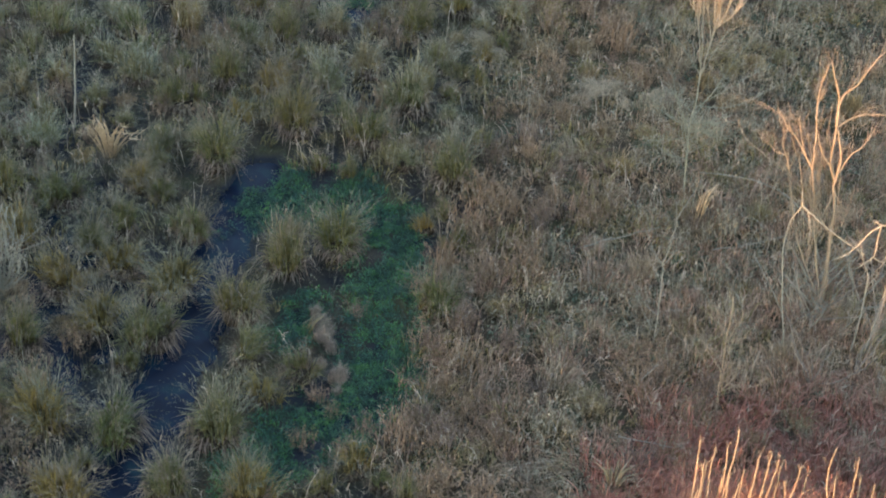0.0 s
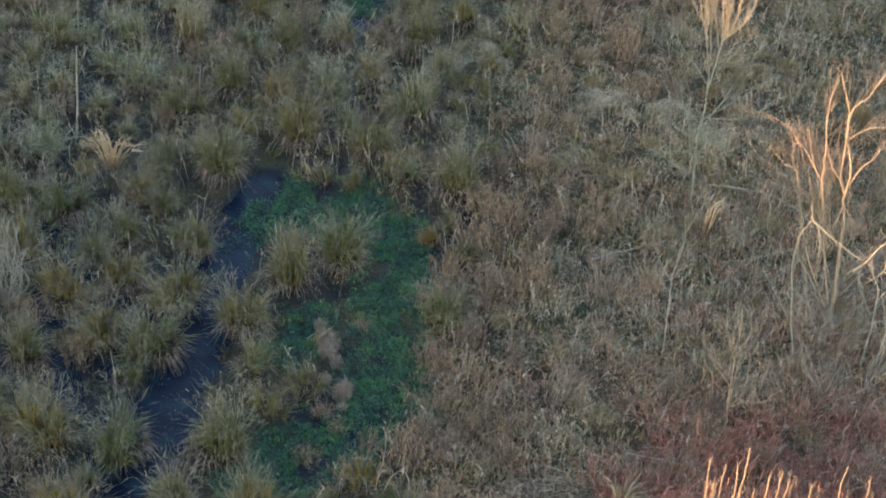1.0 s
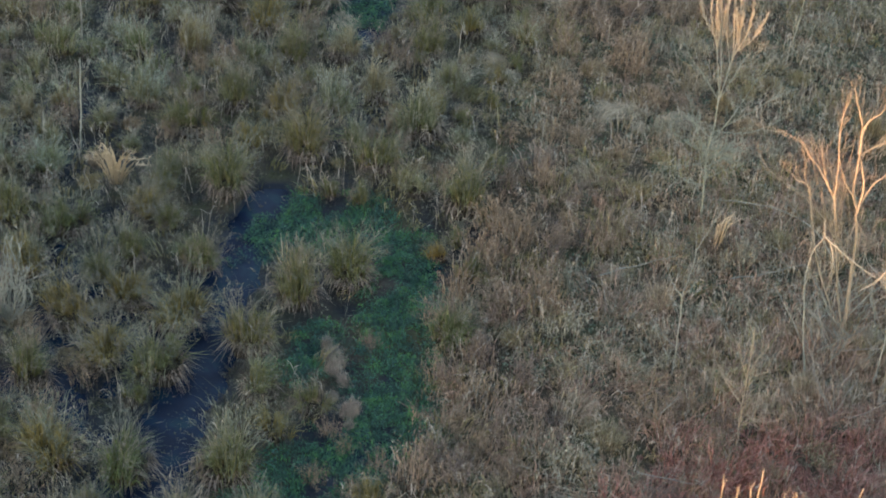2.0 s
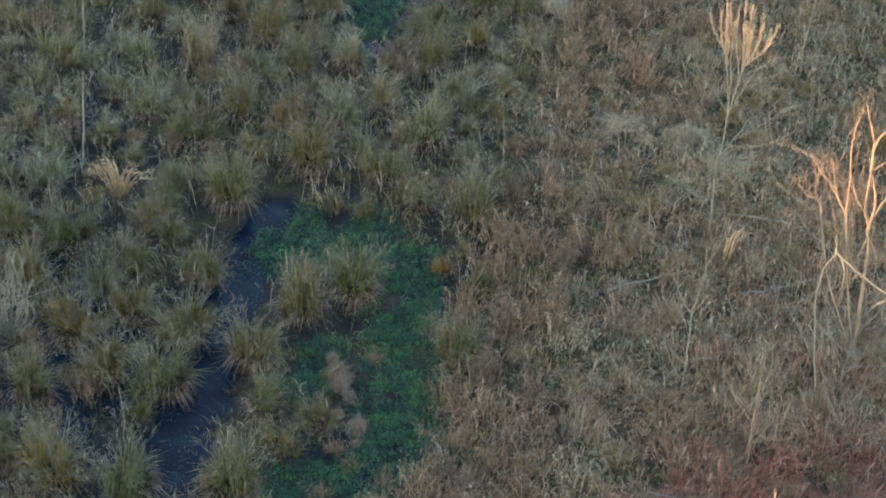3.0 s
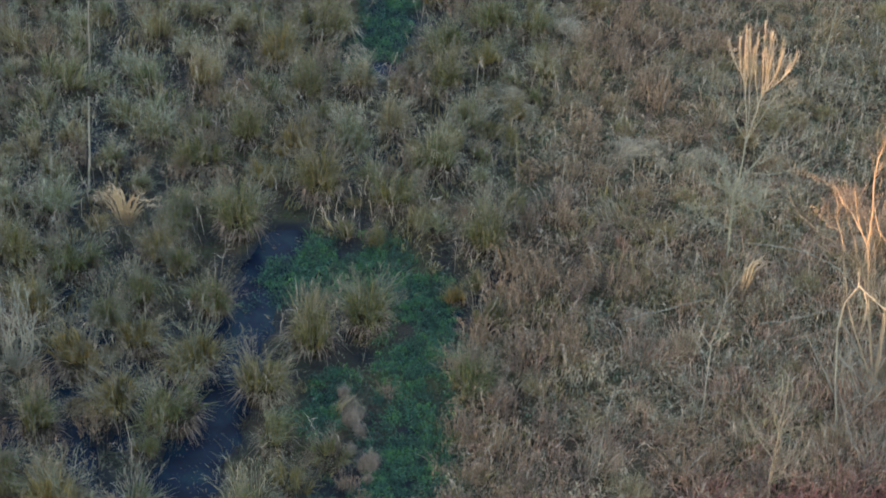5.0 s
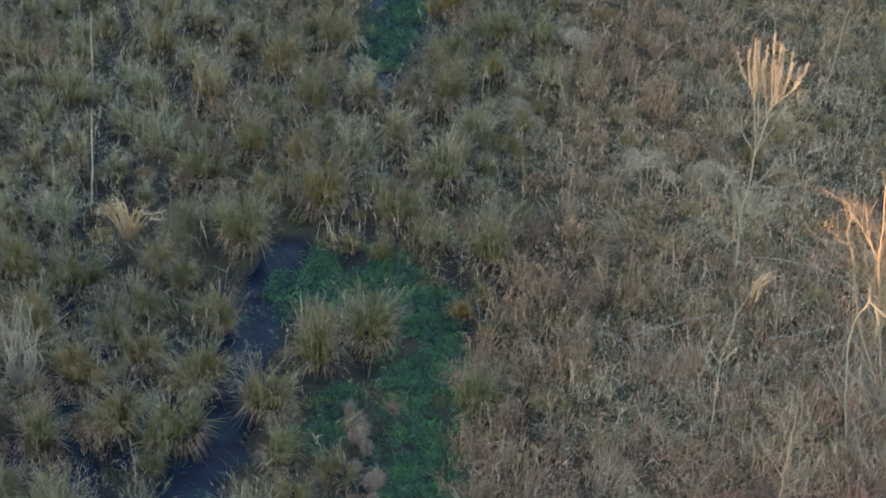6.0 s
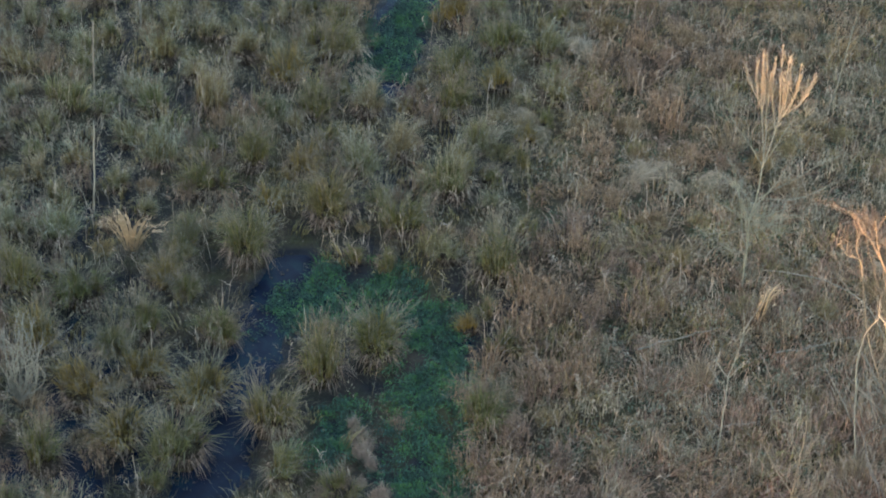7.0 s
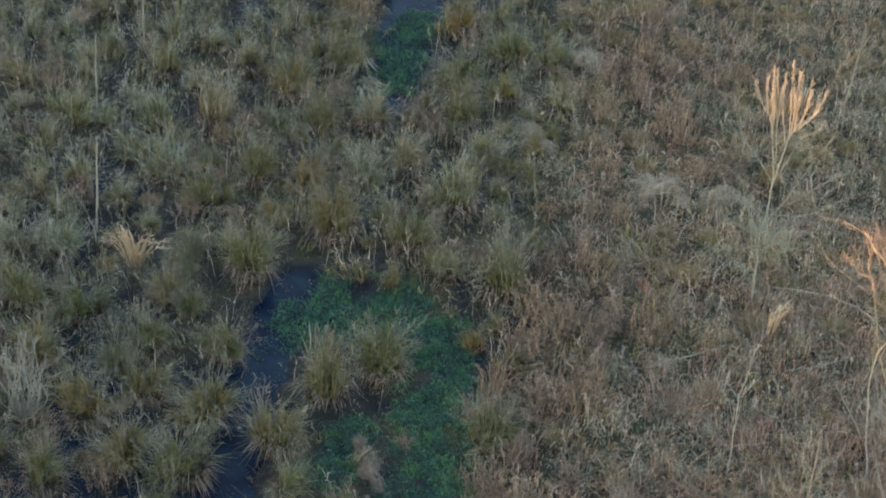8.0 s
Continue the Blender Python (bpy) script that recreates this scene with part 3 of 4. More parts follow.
# pale upright plumes on the island in the bed
r = np.random.default_rng(133)
for f in np.linspace(0, 1, 13):
    pale_tuft(-1.75 + 0.6 * f + r.normal(0, 0.09), -4.2 - 2.2 * f + r.normal(0, 0.1), r.uniform(0.45, 0.75), r.uniform(0.8, 1.3), UPRIGHT[r.integers(2)], "pale pinkish dead grass standing upright in the wet bed", r.uniform(0, 360))
pale_tuft(-5.9, -0.7, 0.6, 0.8, UPRIGHT[0], "small pale tuft of dead grass by the channel", 40)
# dry grass blown over, in streaks
for x, y, size, spin in ((4.0, 4.7, 1.15, 20), (4.25, 4.95, 0.9, 150), (4.9, 5.1, 1.0, 200), (5.4, 4.6, 1.2, 5), (5.65, 4.9, 0.9, -10), (5.1, 4.3, 0.8, 160), (-3.05, 9.2, 1.5, 270), (-2.8, 8.6, 1.3, 290), (2.3, 9.9, 1.2, 10), (2.9, 9.6, 1.2, 100), (1.9, 6.2, 0.9, 210),
                         (1.5, 6.9, 0.9, 190), (9.3, -3.9, 0.8, 40), (9.9, -2.9, 0.9, 120), (10.2, 0.6, 0.9, 200), (9.2, 1.9, 0.8, 0)):
    pale_tuft(x, y, size, 0.8, SWEPT[int(abs(x) * 10) % 3], "pale dry grass blown over in streaks", spin)


def meadow_clumps():
    r = np.random.default_rng(95)
    spots = []
    count = {"dead_herb_clump": 0, "weed_clump": 0, "grass_clump": 0, "bent_grass_tuft": 0}
    for _ in range(12000):
        p = np.array([[r.uniform(-13, 13.5), r.uniform(-11.5, 16.5)]])
        x, y = p[0]
        if not midfield(p)[0]:
            continue
        size = r.uniform(0.85, 1.65)
        if border(p)[0] < -0.05:
            size *= 0.75
            if r.uniform() > 0.13 or y < 1.5 and x > -6.5 or away(p, FAR_POOL)[0] < 1.0 or any(math.hypot(x - a, y - b) < 0.9 * c for a, b, c in placed):
                continue
        if away(p, GREEN_BED)[0] < 0.8:
            continue
        if any(math.hypot(x - a, y - b) < 0.34 * (size + c) for a, b, c in spots):
            continue
        grey, brown = zone(p, GREYISH)[0], zone(p, BROWNISH)[0]
        pick = 0.5 + 0.7 * (r.uniform() - 0.5) + 0.8 * (brown - grey) - 0.02 * min(max(y, -8), 8) + 0.22 * wave(p, 3.0, 97)[0]
        if x > 4.6 and y < -6.2 and r.uniform() < 0.6:
            continue
        name = "weed_clump" if pick < 0.28 else "grass_clump" if pick < 0.45 else "bent_grass_tuft" if pick < (0.85 if x > 8.0 else 0.72 if x > 5.5 else 0.64 if x > 3.5 else 0.5) else "dead_herb_clump"
        if count[name] >= 280:
            continue
        count[name] += 1
        spots.append((x, y, size))
        label, category, kinds = MEADOW_KINDS[name]
        t = thing(name, label, category, name.replace("_", " ") + "s of the meadow", pose(x, y, float(height(p)[0]), 0, 0, r.uniform(0, 360)))
        t.scale = (size, size, size * r.uniform(0.75, 1.1))
        for me in kinds[r.integers(len(kinds))]:
            tagged(part(me.name.split(".")[0], me, t), kind="stuff")


meadow_clumps()
for x, y, size in ((-1.55, -6.75, 0.8), (-0.95, -8.3, 0.85), (-1.75, -8.1, 0.7), (-1.2, -7.1, 0.6), (-0.5, -7.6, 0.7), (-2.4, -6.3, 0.8), (-0.95, -4.1, 0.6), (-1.9, -5.9, 0.7)):
    label, category, kinds = MEADOW_KINDS["dead_herb_clump"]
    t = thing("dead_herb_clump", "low brown clump of dead herbs in the wet bed", category, "dead herb clumps in the bed", pose(x, y, float(height(np.array([[x, y]]))[0]), 0, 0, 140 * x))
    t.scale = (size, size, size * 0.75)
    for me in kinds[int(10 * size) % 4]:
        tagged(part(me.name.split(".")[0], me, t), kind="stuff")


# ---- the low growth, too much to count ----
def scatter(low, high, many, keep, seed, inner=True):
    r = np.random.default_rng(seed)
    p = np.c_[r.uniform(low[0], high[0], many), r.uniform(low[1], high[1], many)]
    return p[keep(p) & midfield(p)] if inner else p[keep(p)]


def clumped(name, centres, each, radius, tall, wide, mat, label, category, seed, reach=0.6, droop=0.5, shift=lambda p: 0.0, lumps=0.0):
    """Blades in clumps round the centres (n, 2); each clump leans its own way."""
    r = np.random.default_rng(seed)
    n = len(centres)
    k = np.repeat(np.arange(n), each)
    m = len(k)
    a, u = r.uniform(0, 2 * np.pi, m), np.sqrt(r.uniform(0, 1, m))
    own = r.lognormal(-0.08, 0.38, n).clip(0.4, 1.9)
    low = np.clip(0.5 - 0.6 * wave(centres, lumps, seed + 500), 0, 1) if lumps else np.zeros(n)
    own *= 1.32 - 0.95 * low if lumps else 1.0
    big = own[k]
    tone = np.clip(0.5 + 0.30 * wave(centres, 1.7, seed + 300) + 0.15 * r.normal(0, 1, n) + shift(centres), 0, 1)
    # Clumps in the hollows are coloured darker: the shade of the gaps, painted in.
    tone = (tone * (1 - 0.9 * low ** 2))[k]
    off = np.c_[np.cos(a), np.sin(a)] * (radius * u * big)[:, None]
    p = centres[k] + off
    h = tall * big * r.uniform(0.45, 1.15, m) * (1.1 - 0.5 * u)
    wind = r.normal(0, 0.45, (n, 2))[k]
    lean = (off / radius * 0.5 + wind + r.normal(0, 0.35, (m, 2))) * (h * reach)[:, None]
    base = np.c_[p, height(p) - 0.02]
    me = blades(name, base, lean, h, r.uniform(0.6, 1.3, m) * wide, mat, droop, r, tone)
    tagged(new(name, me), label, category, kind="stuff")


def in_meadow(p):
    return (border(p) > -0.15)


def dry_marsh(p):
    thin = np.random.default_rng(43).uniform(0, 1, len(p)) > 0.8 * soaked(p)
    island = np.clip(2.0 - np.abs(p[:, 0] + 1.9) / 0.9, 0, 1) * np.clip(2.0 - np.abs(p[:, 1] + 5.2) / 2.2, 0, 1)
    thin &= np.random.default_rng(45).uniform(0, 1, len(p)) > 0.7 * island
    return thin & (border(p) < 0.2) & (away(p, CHANNEL) > 0.72) & (away(p, GREEN_BED) > 0.85) & (away(p, FAR_POOL) > 0.8) & (away(p, SIDE_CHANNEL) > 0.5)


meadow = scatter((-1, -13), (15, 18), 7600, in_meadow, 11)
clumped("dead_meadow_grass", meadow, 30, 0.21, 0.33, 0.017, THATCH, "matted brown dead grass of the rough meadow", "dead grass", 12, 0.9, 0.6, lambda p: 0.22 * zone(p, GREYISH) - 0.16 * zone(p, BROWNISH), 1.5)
olive = scatter((-1, -13), (15, 18), 2600, lambda p: in_meadow(p) & (wave(p, 4.0, 21) > 0.2), 13)
clumped("olive_meadow_grass", olive, 34, 0.22, 0.40, 0.018, OLIVE, "olive tufts of rough grass in the meadow", "grass", 14, 0.7, 0.5, lumps=1.5)
litter = scatter((-15, -13), (2.8, 18), 5200, dry_marsh, 15)
clumped("marsh_litter", litter, 24, 0.25, 0.24, 0.016, SHADED_LITTER, "grey-brown dead sedge litter between the tussocks", "dead grass", 16, 0.9, 0.6, lumps=1.2)
marsh_green = scatter((-15, -13), (2.5, 18), 1100, dry_marsh, 17)
clumped("marsh_grass", marsh_green, 30, 0.22, 0.42, 0.018, OLIVE, "olive marsh grass between the tussocks", "grass", 18, 0.7, 0.5)
red = scatter((4.0, -12), (15, -4.6), 2600, lambda p: (p[:, 1] < -6.4 + 0.6 * wave(p, 2.4, 23) + 0.12 * (p[:, 0] - 6) - 1.2 * np.clip(5.6 - p[:, 0], 0, 1.5) + 0.5 * np.random.default_rng(46).normal(0, 1, len(p))), 19)
more_red = scatter((0, -11), (13, 4), 4200, lambda p: in_meadow(p) & (wave(p, 1.7, 62) - 0.08 * np.abs(p[:, 1] + 4) + 0.22 * np.clip(p[:, 0] - 4.5, 0, 5) - 1.5 * np.clip(-5.6 - p[:, 1], 0, 1) * (p[:, 0] > 4.8) > 0.25), 63)
clumped("brown_stems", more_red, 30, 0.26, 0.46, 0.016, MAUVE, "mauve-brown stems scattered through the meadow", "scrub", 64, 0.6, 0.4, lumps=1.5)
clumped("russet_stems", red, 32, 0.26, 0.56, 0.016, RUSSET, "tangled russet stems of low scrub", "scrub", 20, 0.6, 0.4, lumps=1.5)


def leafy(name, centres, each, radius, tall, size, mat, label, category, seed, flat=0.4, patch=1.2):
    r = np.random.default_rng(seed)
    k = np.repeat(np.arange(len(centres)), each)
    m = len(k)
    off = r.normal(0, radius * 0.5, (m, 2))
    p = centres[k] + off
    z = np.maximum(height(p), -0.125) + tall * r.uniform(0.05, 1, m) * np.exp(-(off ** 2).sum(1) / radius ** 2) * r.uniform(0.6, 1.2, len(centres))[k]
    tone = np.clip(0.5 + 0.28 * wave(centres, patch, seed + 300) + 0.2 * r.normal(0, 1, len(centres)), 0, 1)[k]
    tagged(new(name, leaves(name, np.c_[p, z], size * r.uniform(0.5, 1.3, m), mat, flat, r, tone)), label, category, kind="stuff")


weeds = scatter((-1, -13), (15, 18), 3600, lambda p: in_meadow(p) & (wave(p, 3.2, 25) + 1.2 * zone(p, GREYISH) - zone(p, BROWNISH) > 0.25), 26)
leafy("grey_green_weeds", weeds, 18, 0.26, 0.36, 0.075, WEEDS, "grey-green leafy weeds through the dead grass", "weeds", 27)
green_weeds = scatter((-1, -13), (15, 18), 5600, lambda p: in_meadow(p) & (wave(p, 3.0, 48) + 0.8 * zone(p, GREYISH) - 0.6 * zone(p, BROWNISH) + 0.04 * np.clip(p[:, 1], -6, 8) - 0.9 * wave(p, 1.5, 512) > 0.55), 49)
leafy("green_weeds", green_weeds, 18, 0.26, 0.22, 0.07, GREENWEED, "dull green low weeds in hollows of the meadow", "weeds", 50)
low_weeds = scatter((-15, -13), (2.5, 18), 1500, dry_marsh, 28)
leafy("marsh_weeds", low_weeds, 24, 0.30, 0.28, 0.05, WEEDS, "grey-green weeds on the marsh floor", "weeds", 29)


def green_keep(p):
    open_mud = (wave(p, 1.3, 35) < -0.75) | (wave(p, 0.6, 36) < -1.0)
    d = np.minimum(np.minimum(away(p, GREEN_BED) / 0.82, away(p, SMALL_BED) / 0.5), away(p, FAR_POOL) / 0.62)
    d = np.minimum(d, away(p, TEAL_BED) / 0.6)
    return (d + 0.3 * wave(p, 1.1, 31) + 0.35 * np.random.default_rng(44).uniform(-1, 1, len(p)) < 1.0) & ~open_mud


cress = scatter((-4.5, -12), (1.5, 12), 26000, green_keep, 32)
leafy("channel_greens", cress, 17, 0.13, 0.13, 0.046, CRESS, "bright green water plants filling the wet channel bed", "water plants", 33, 0.6, 0.8)
leafy("channel_sprouts", cress[::5], 8, 0.12, 0.2, 0.055, CRESS, "taller green sprouts in the wet channel bed", "water plants", 34, 0.2, 0.8)
clumped("bed_grass", cress[::4], 11, 0.14, 0.24, 0.012, CRESS, "green grass blades standing in the wet bed", "grass", 37, 0.8, 0.4, lumps=0.8)


drift = scatter((-10, -12), (2, 16), 9000, lambda p: (height(p) < -0.10) & (wave(p, 0.9, 55) > 0.1), 56)
leafy("floating_litter", drift, 3, 0.12, 0.015, 0.06, SHADED_LITTER, "dead leaf litter floating on the dark water", "litter", 57, 0.95)


fringe = scatter((-10, -12), (-2.5, 3), 2600, lambda p: (soaked(p) > 0.2) & (away(p, CHANNEL) > 0.42) & (wave(p, 0.8, 71) > -0.1), 72)
clumped("mud_sedge", fringe, 14, 0.2, 0.2, 0.013, SHADED_LITTER, "short dead sedge stubble standing in the wet mud", "dead grass", 73, 0.9, 0.5)


def outer(p):
    return ~midfield(p)


ring = scatter((-46, -50), (46, 56), 9000, outer, 58, False)
clumped("outer_meadow_grass", ring, 6, 0.5, 0.5, 0.09, THATCH, "rough brown grass of the wider meadow", "grass", 59, 0.8, 0.5)


def stalks(seed):
    """Thin dry flower stalks, each with a few side rays."""
    r = np.random.default_rng(seed)
    p = scatter((-14, -12), (15, 17), 3400, lambda q: (border(q) > 0) | dry_marsh(q), seed)
    n = len(p)
    base = np.c_[p, height(p)]
    h = r.uniform(0.45, 0.95, n)
    lean = r.normal(0, 0.2, (n, 2))
    k = np.repeat(np.arange(n), 4)
    s = r.uniform(0.55, 0.95, len(k))
    start = base[k] + np.c_[lean[k] * (s ** 1.5)[:, None], h[k] * s]
    b = np.concatenate([base, start])
    le = np.concatenate([lean, r.normal(0, 0.10, (len(k), 2))])
    hh = np.concatenate([h, r.uniform(0.06, 0.2, len(k))])
    tagged(new("dry_stalks", blades("dry_stalks", b, le, hh, r.uniform(0.008, 0.016, len(b)), STALK, 0.1, r, r.uniform(0, 1, len(b)))), "thin pale dry flower stalks over the grass", "dry stalks", kind="stuff")


stalks(36)


# ---- bare trees and saplings ----
def bare_tree(name, label, category, base, trunk, limbs, mat, trunk_r, seed, many=5, long=0.7, thin=0.007, rise=0.6, mat_top=None, again=2, group="", brush=0):
    """A leafless tree: trunk through the given points, limbs as (radius, points from root to tip), side twigs. Points relative to base."""
    r = np.random.default_rng(seed)
    z = float(height(np.array([[base[0], base[1]]]))[0])
    t = thing(name, label, category, group, pose(base[0], base[1], z - 0.03))
    pts = curved(trunk, r, trunk_r * 0.3)
    part("trunk", tubes("trunk", [(pts, np.linspace(trunk_r, trunk_r * 0.6, len(pts)))], mat, 8), t)
    grown = [pts]
    for rad, way in limbs:
        near = np.concatenate([np.array([along_run(g, q) for q in np.linspace(0, 1, 40)]) for g in grown])
        gap = np.linalg.norm(near - np.array(way[0]), axis=1)
        if gap.min() < 0.5:
            way = [tuple(near[gap.argmin()]), *way[1:]]
        if len(way) == 2:
            run = bent(way[0], way[1], r, 0.06, 7, r.uniform(-0.04, 0.02))
        else:
            run = curved(way, r)
        plumed = brush and run[-1][2] > 5.3
        run = (run, np.linspace(rad, rad * 0.45, len(run)))
        grown.append(run[0])
        if plumed:
            fine = twigs_of([run], r, 9, long * 0.55, thin, 1.5, 0.2, 1) + twigs_of([run], r, brush, 0.14, thin * 1.3, 1.9, r.uniform(0.35, 0.65), 0)
        else:
            fine = twigs_of([run], r, many if rad > 0.0125 or many < 7 or brush else many // 3, long, thin, rise, 0.2, again)
        # High head shoots take a paler bark, painting in part of their sunlit brightness.
        skin = mat_top if mat_top and plumed else mat
        limb = part("limb", tubes("limb", [run], skin, 6), t)
        tagged(part("twig_spray", tubes("twig_spray", fine, skin, 4), limb), kind="stuff")
    return t


# the tall ash-like sapling with a golden head
r1 = np.random.default_rng(51)
head = [(0.016, [(-0.09, 0, 3.32), (-0.18, -0.03, 3.98), (-0.38, -0.07, 4.99), (-0.54, -0.1, 6.29)]),
        (0.016, [(-0.09, 0, 3.32), (-0.16, 0.03, 4.22), (-0.30, 0.07, 5.33), (-0.43, 0.1, 6.07)]),
        (0.020, [(-0.09, 0, 3.32), (-0.05, 0, 3.67), (0.05, 0, 4.49), (0.09, 0, 5.21), (0.09, 0, 6.09)]),
        (0.014, [(0.0, 0, 4.29), (-0.15, 0.1, 5.04), (-0.22, 0.2, 5.95)]),
        (0.014, [(0.05, 0, 4.49), (-0.04, 0.05, 5.37), (-0.15, 0.1, 6.33)]),
        (0.014, [(0.05, 0, 4.49), (0.25, -0.1, 5.22), (0.27, -0.2, 5.85)]),
        (0.014, [(0.12, 0, 4.64), (0.47, 0.07, 5.05), (0.64, 0.15, 5.62)])]
head += [(0.013, [(-0.35, 0, 4.81), (-0.52, -0.05, 5.32), (-0.61, -0.1, 6.0)]),
         (0.012, [(-0.44, 0, 5.08), (-0.66, 0.1, 5.34), (-0.78, 0.2, 5.69)]),
         (0.013, [(0.14, 0, 5.07), (0.02, -0.1, 5.62), (-0.01, -0.2, 6.24)]),
         (0.012, [(0.32, 0, 5.02), (0.50, 0.1, 5.21), (0.51, 0.2, 5.46)]),
         (0.012, [(-0.21, 0, 4.68), (-0.28, -0.1, 5.45), (-0.30, -0.2, 5.83)]),
         (0.012, [(0.08, 0, 4.78), (0.01, -0.15, 5.37), (-0.11, -0.3, 5.89)])]
head += [(0.012, [(x, d, 4.7), (1.25 * x - 0.05, d, 5.2), (1.5 * x - 0.1, 1.4 * d, z)]) for x, d, z in zip(r1.uniform(-0.4, 0.3, 9), r1.uniform(-0.2, 0.2, 9), r1.uniform(5.4, 6.0, 9))]
sides = [(0.012, [(-0.17, 0, 3.36), (-0.47, 0, 3.92), (-0.77, 0, 4.30), (-1.02, 0, 4.74)]),
         (0.012, [(-0.13, 0, 1.91), (-0.42, 0.03, 2.47), (-0.62, 0.07, 2.96), (-0.72, 0.1, 3.3)]),
         (0.011, [(-0.17, 0, 1.86), (-0.57, -0.1, 2.18), (-1.06, -0.2, 2.59)]),
         (0.011, [(-0.06, 0, 2.46), (0.54, 0.1, 2.91), (1.08, 0.2, 3.34), (1.42, 0.3, 3.49)]),
         (0.012, [(-0.05, 0, 2.18), (0.25, 0.07, 2.82), (0.60, 0.13, 3.64), (0.91, 0.2, 4.28)]),
         (0.011, [(-0.08, 0, 2.03), (0.40, -0.15, 2.2), (0.98, -0.3, 2.39)]),
         (0.011, [(0.0, 0, 2.47), (0.70, -0.05, 2.58), (1.45, -0.1, 3.12)]),
         (0.011, [(-0.08, 0, 3.37), (0.15, 0.07, 3.94), (0.35, 0.13, 4.42), (0.77, 0.2, 4.71)])]
sides += [(0.009, [(-0.08, 0, r1.uniform(0.9, 2.3)), (math.cos(a) * r1.uniform(0.6, 1.1), 0.7 * math.sin(a), r1.uniform(1.3, 2.7))]) for a in np.linspace(0, 2 * np.pi, 13)[:-1]]
bare_tree("bare_sapling", "tall leafless sapling, grey trunk, upright golden top shoots", "tree", (6.28, 1.0), [(0, 0, 0), (-0.08, 0, 1.05), (-0.13, 0, 1.91), (-0.08, 0, 2.61), (-0.09, 0, 3.32)],
          head + sides, ASHBARK, 0.028, 52, many=16, long=0.6, thin=0.0052, rise=1.1, mat_top=PALEBARK, brush=110)

# the broken many-stemmed willow in the sun
stems = [(0.035, [(-0.25, 0, 3.56), (-0.42, 0.03, 4.0), (-0.44, 0.07, 4.41), (-0.46, 0.1, 4.88)]),
         (0.030, [(-0.46, 0.1, 4.88), (-0.51, 0.17, 5.49), (-0.63, 0.23, 5.85), (-0.81, 0.3, 6.34)]),
         (0.029, [(-0.25, 0, 3.56), (-0.24, 0.03, 4.14), (-0.35, 0.07, 4.57), (-0.46, 0.1, 4.88)]),
         (0.025, [(-0.61, 0, 4.68), (-0.43, 0.13, 4.83), (-0.17, 0.27, 4.96), (0.13, 0.4, 5.03), (0.6, 0.4, 5.05)]),
         (0.025, [(-0.51, 0.1, 5.32), (-0.42, 0.2, 5.61), (-0.16, 0.3, 5.85), (0.06, 0.4, 6.29), (0.28, 0.5, 6.55)]),
         (0.025, [(-0.26, 0, 3.71), (-0.02, 0.17, 4.12), (0.26, 0.33, 4.32), (0.39, 0.5, 4.47)])]
stems += [(0.020, [(-0.27, 0, 3.52), (-0.46, -0.07, 4.0), (-0.67, -0.13, 4.32), (-0.89, -0.2, 4.92)]),
          (0.014, [(-0.19, 0, 3.3), (-0.09, -0.1, 3.09), (0.04, -0.2, 2.8)]),
          (0.018, [(-0.20, 0, 3.27), (-0.34, -0.15, 2.95), (-0.45, -0.3, 2.67)]),
          (0.029, [(0.03, -0.1, -0.08), (-0.27, -0.1, 1.36), (-0.57, -0.1, 2.73), (-0.81, -0.1, 3.91)]),
          (0.025, [(-0.81, -0.1, 3.91), (-0.85, -0.03, 4.59), (-0.94, 0.03, 5.25), (-0.96, 0.1, 5.57)]),
          (0.016, [(-0.96, 0.1, 5.57), (-0.93, 0.15, 5.88), (-0.86, 0.2, 6.27)]),
          (0.016, [(-0.83, -0.1, 3.95), (-1.01, -0.07, 4.23), (-1.15, -0.03, 4.63), (-1.27, 0, 5.13)])]
stems += [(0.022, [(-0.15, -0.2, 0.03), (-0.77, -0.1, 1.93), (-1.09, 0, 3.05), (-1.25, 0.1, 3.71)]),
          (0.019, [(-1.25, 0.1, 3.71), (-1.37, 0.13, 4.02), (-1.59, 0.17, 4.07), (-1.67, 0.2, 4.16)]),
          (0.013, [(-1.32, 0.1, 3.93), (-1.46, 0.25, 4.25), (-1.37, 0.4, 4.51)]),
          (0.017, [(-0.99, 0, 3.82), (-1.21, 0.13, 4.47), (-1.40, 0.27, 4.61), (-1.52, 0.4, 4.82)]),
          (0.010, [(-1.52, 0.4, 4.82), (-1.78, 0.5, 4.91), (-2.02, 0.6, 4.98)]),
          (0.012, [(-0.26, 0, 2.06), (-1.01, 0.15, 3.33), (-1.88, 0.3, 3.95), (-2.22, 0.45, 4.17), (-2.48, 0.6, 4.62)]),
          (0.012, [(-0.18, 0, 2.31), (-0.85, 0.1, 3.08), (-1.29, 0.2, 3.26), (-1.75, 0.3, 3.51)]),
          (0.010, [(-0.19, 0, 2.38), (-0.75, 0.1, 3.17), (-1.23, 0.2, 3.57)]),
          (0.009, [(-0.30, -0.1, 2.2), (-0.70, -0.15, 1.95), (-1.23, -0.2, 1.65), (-2.0, -0.3, 1.45)])]
r1 = np.random.default_rng(153)
wands = []
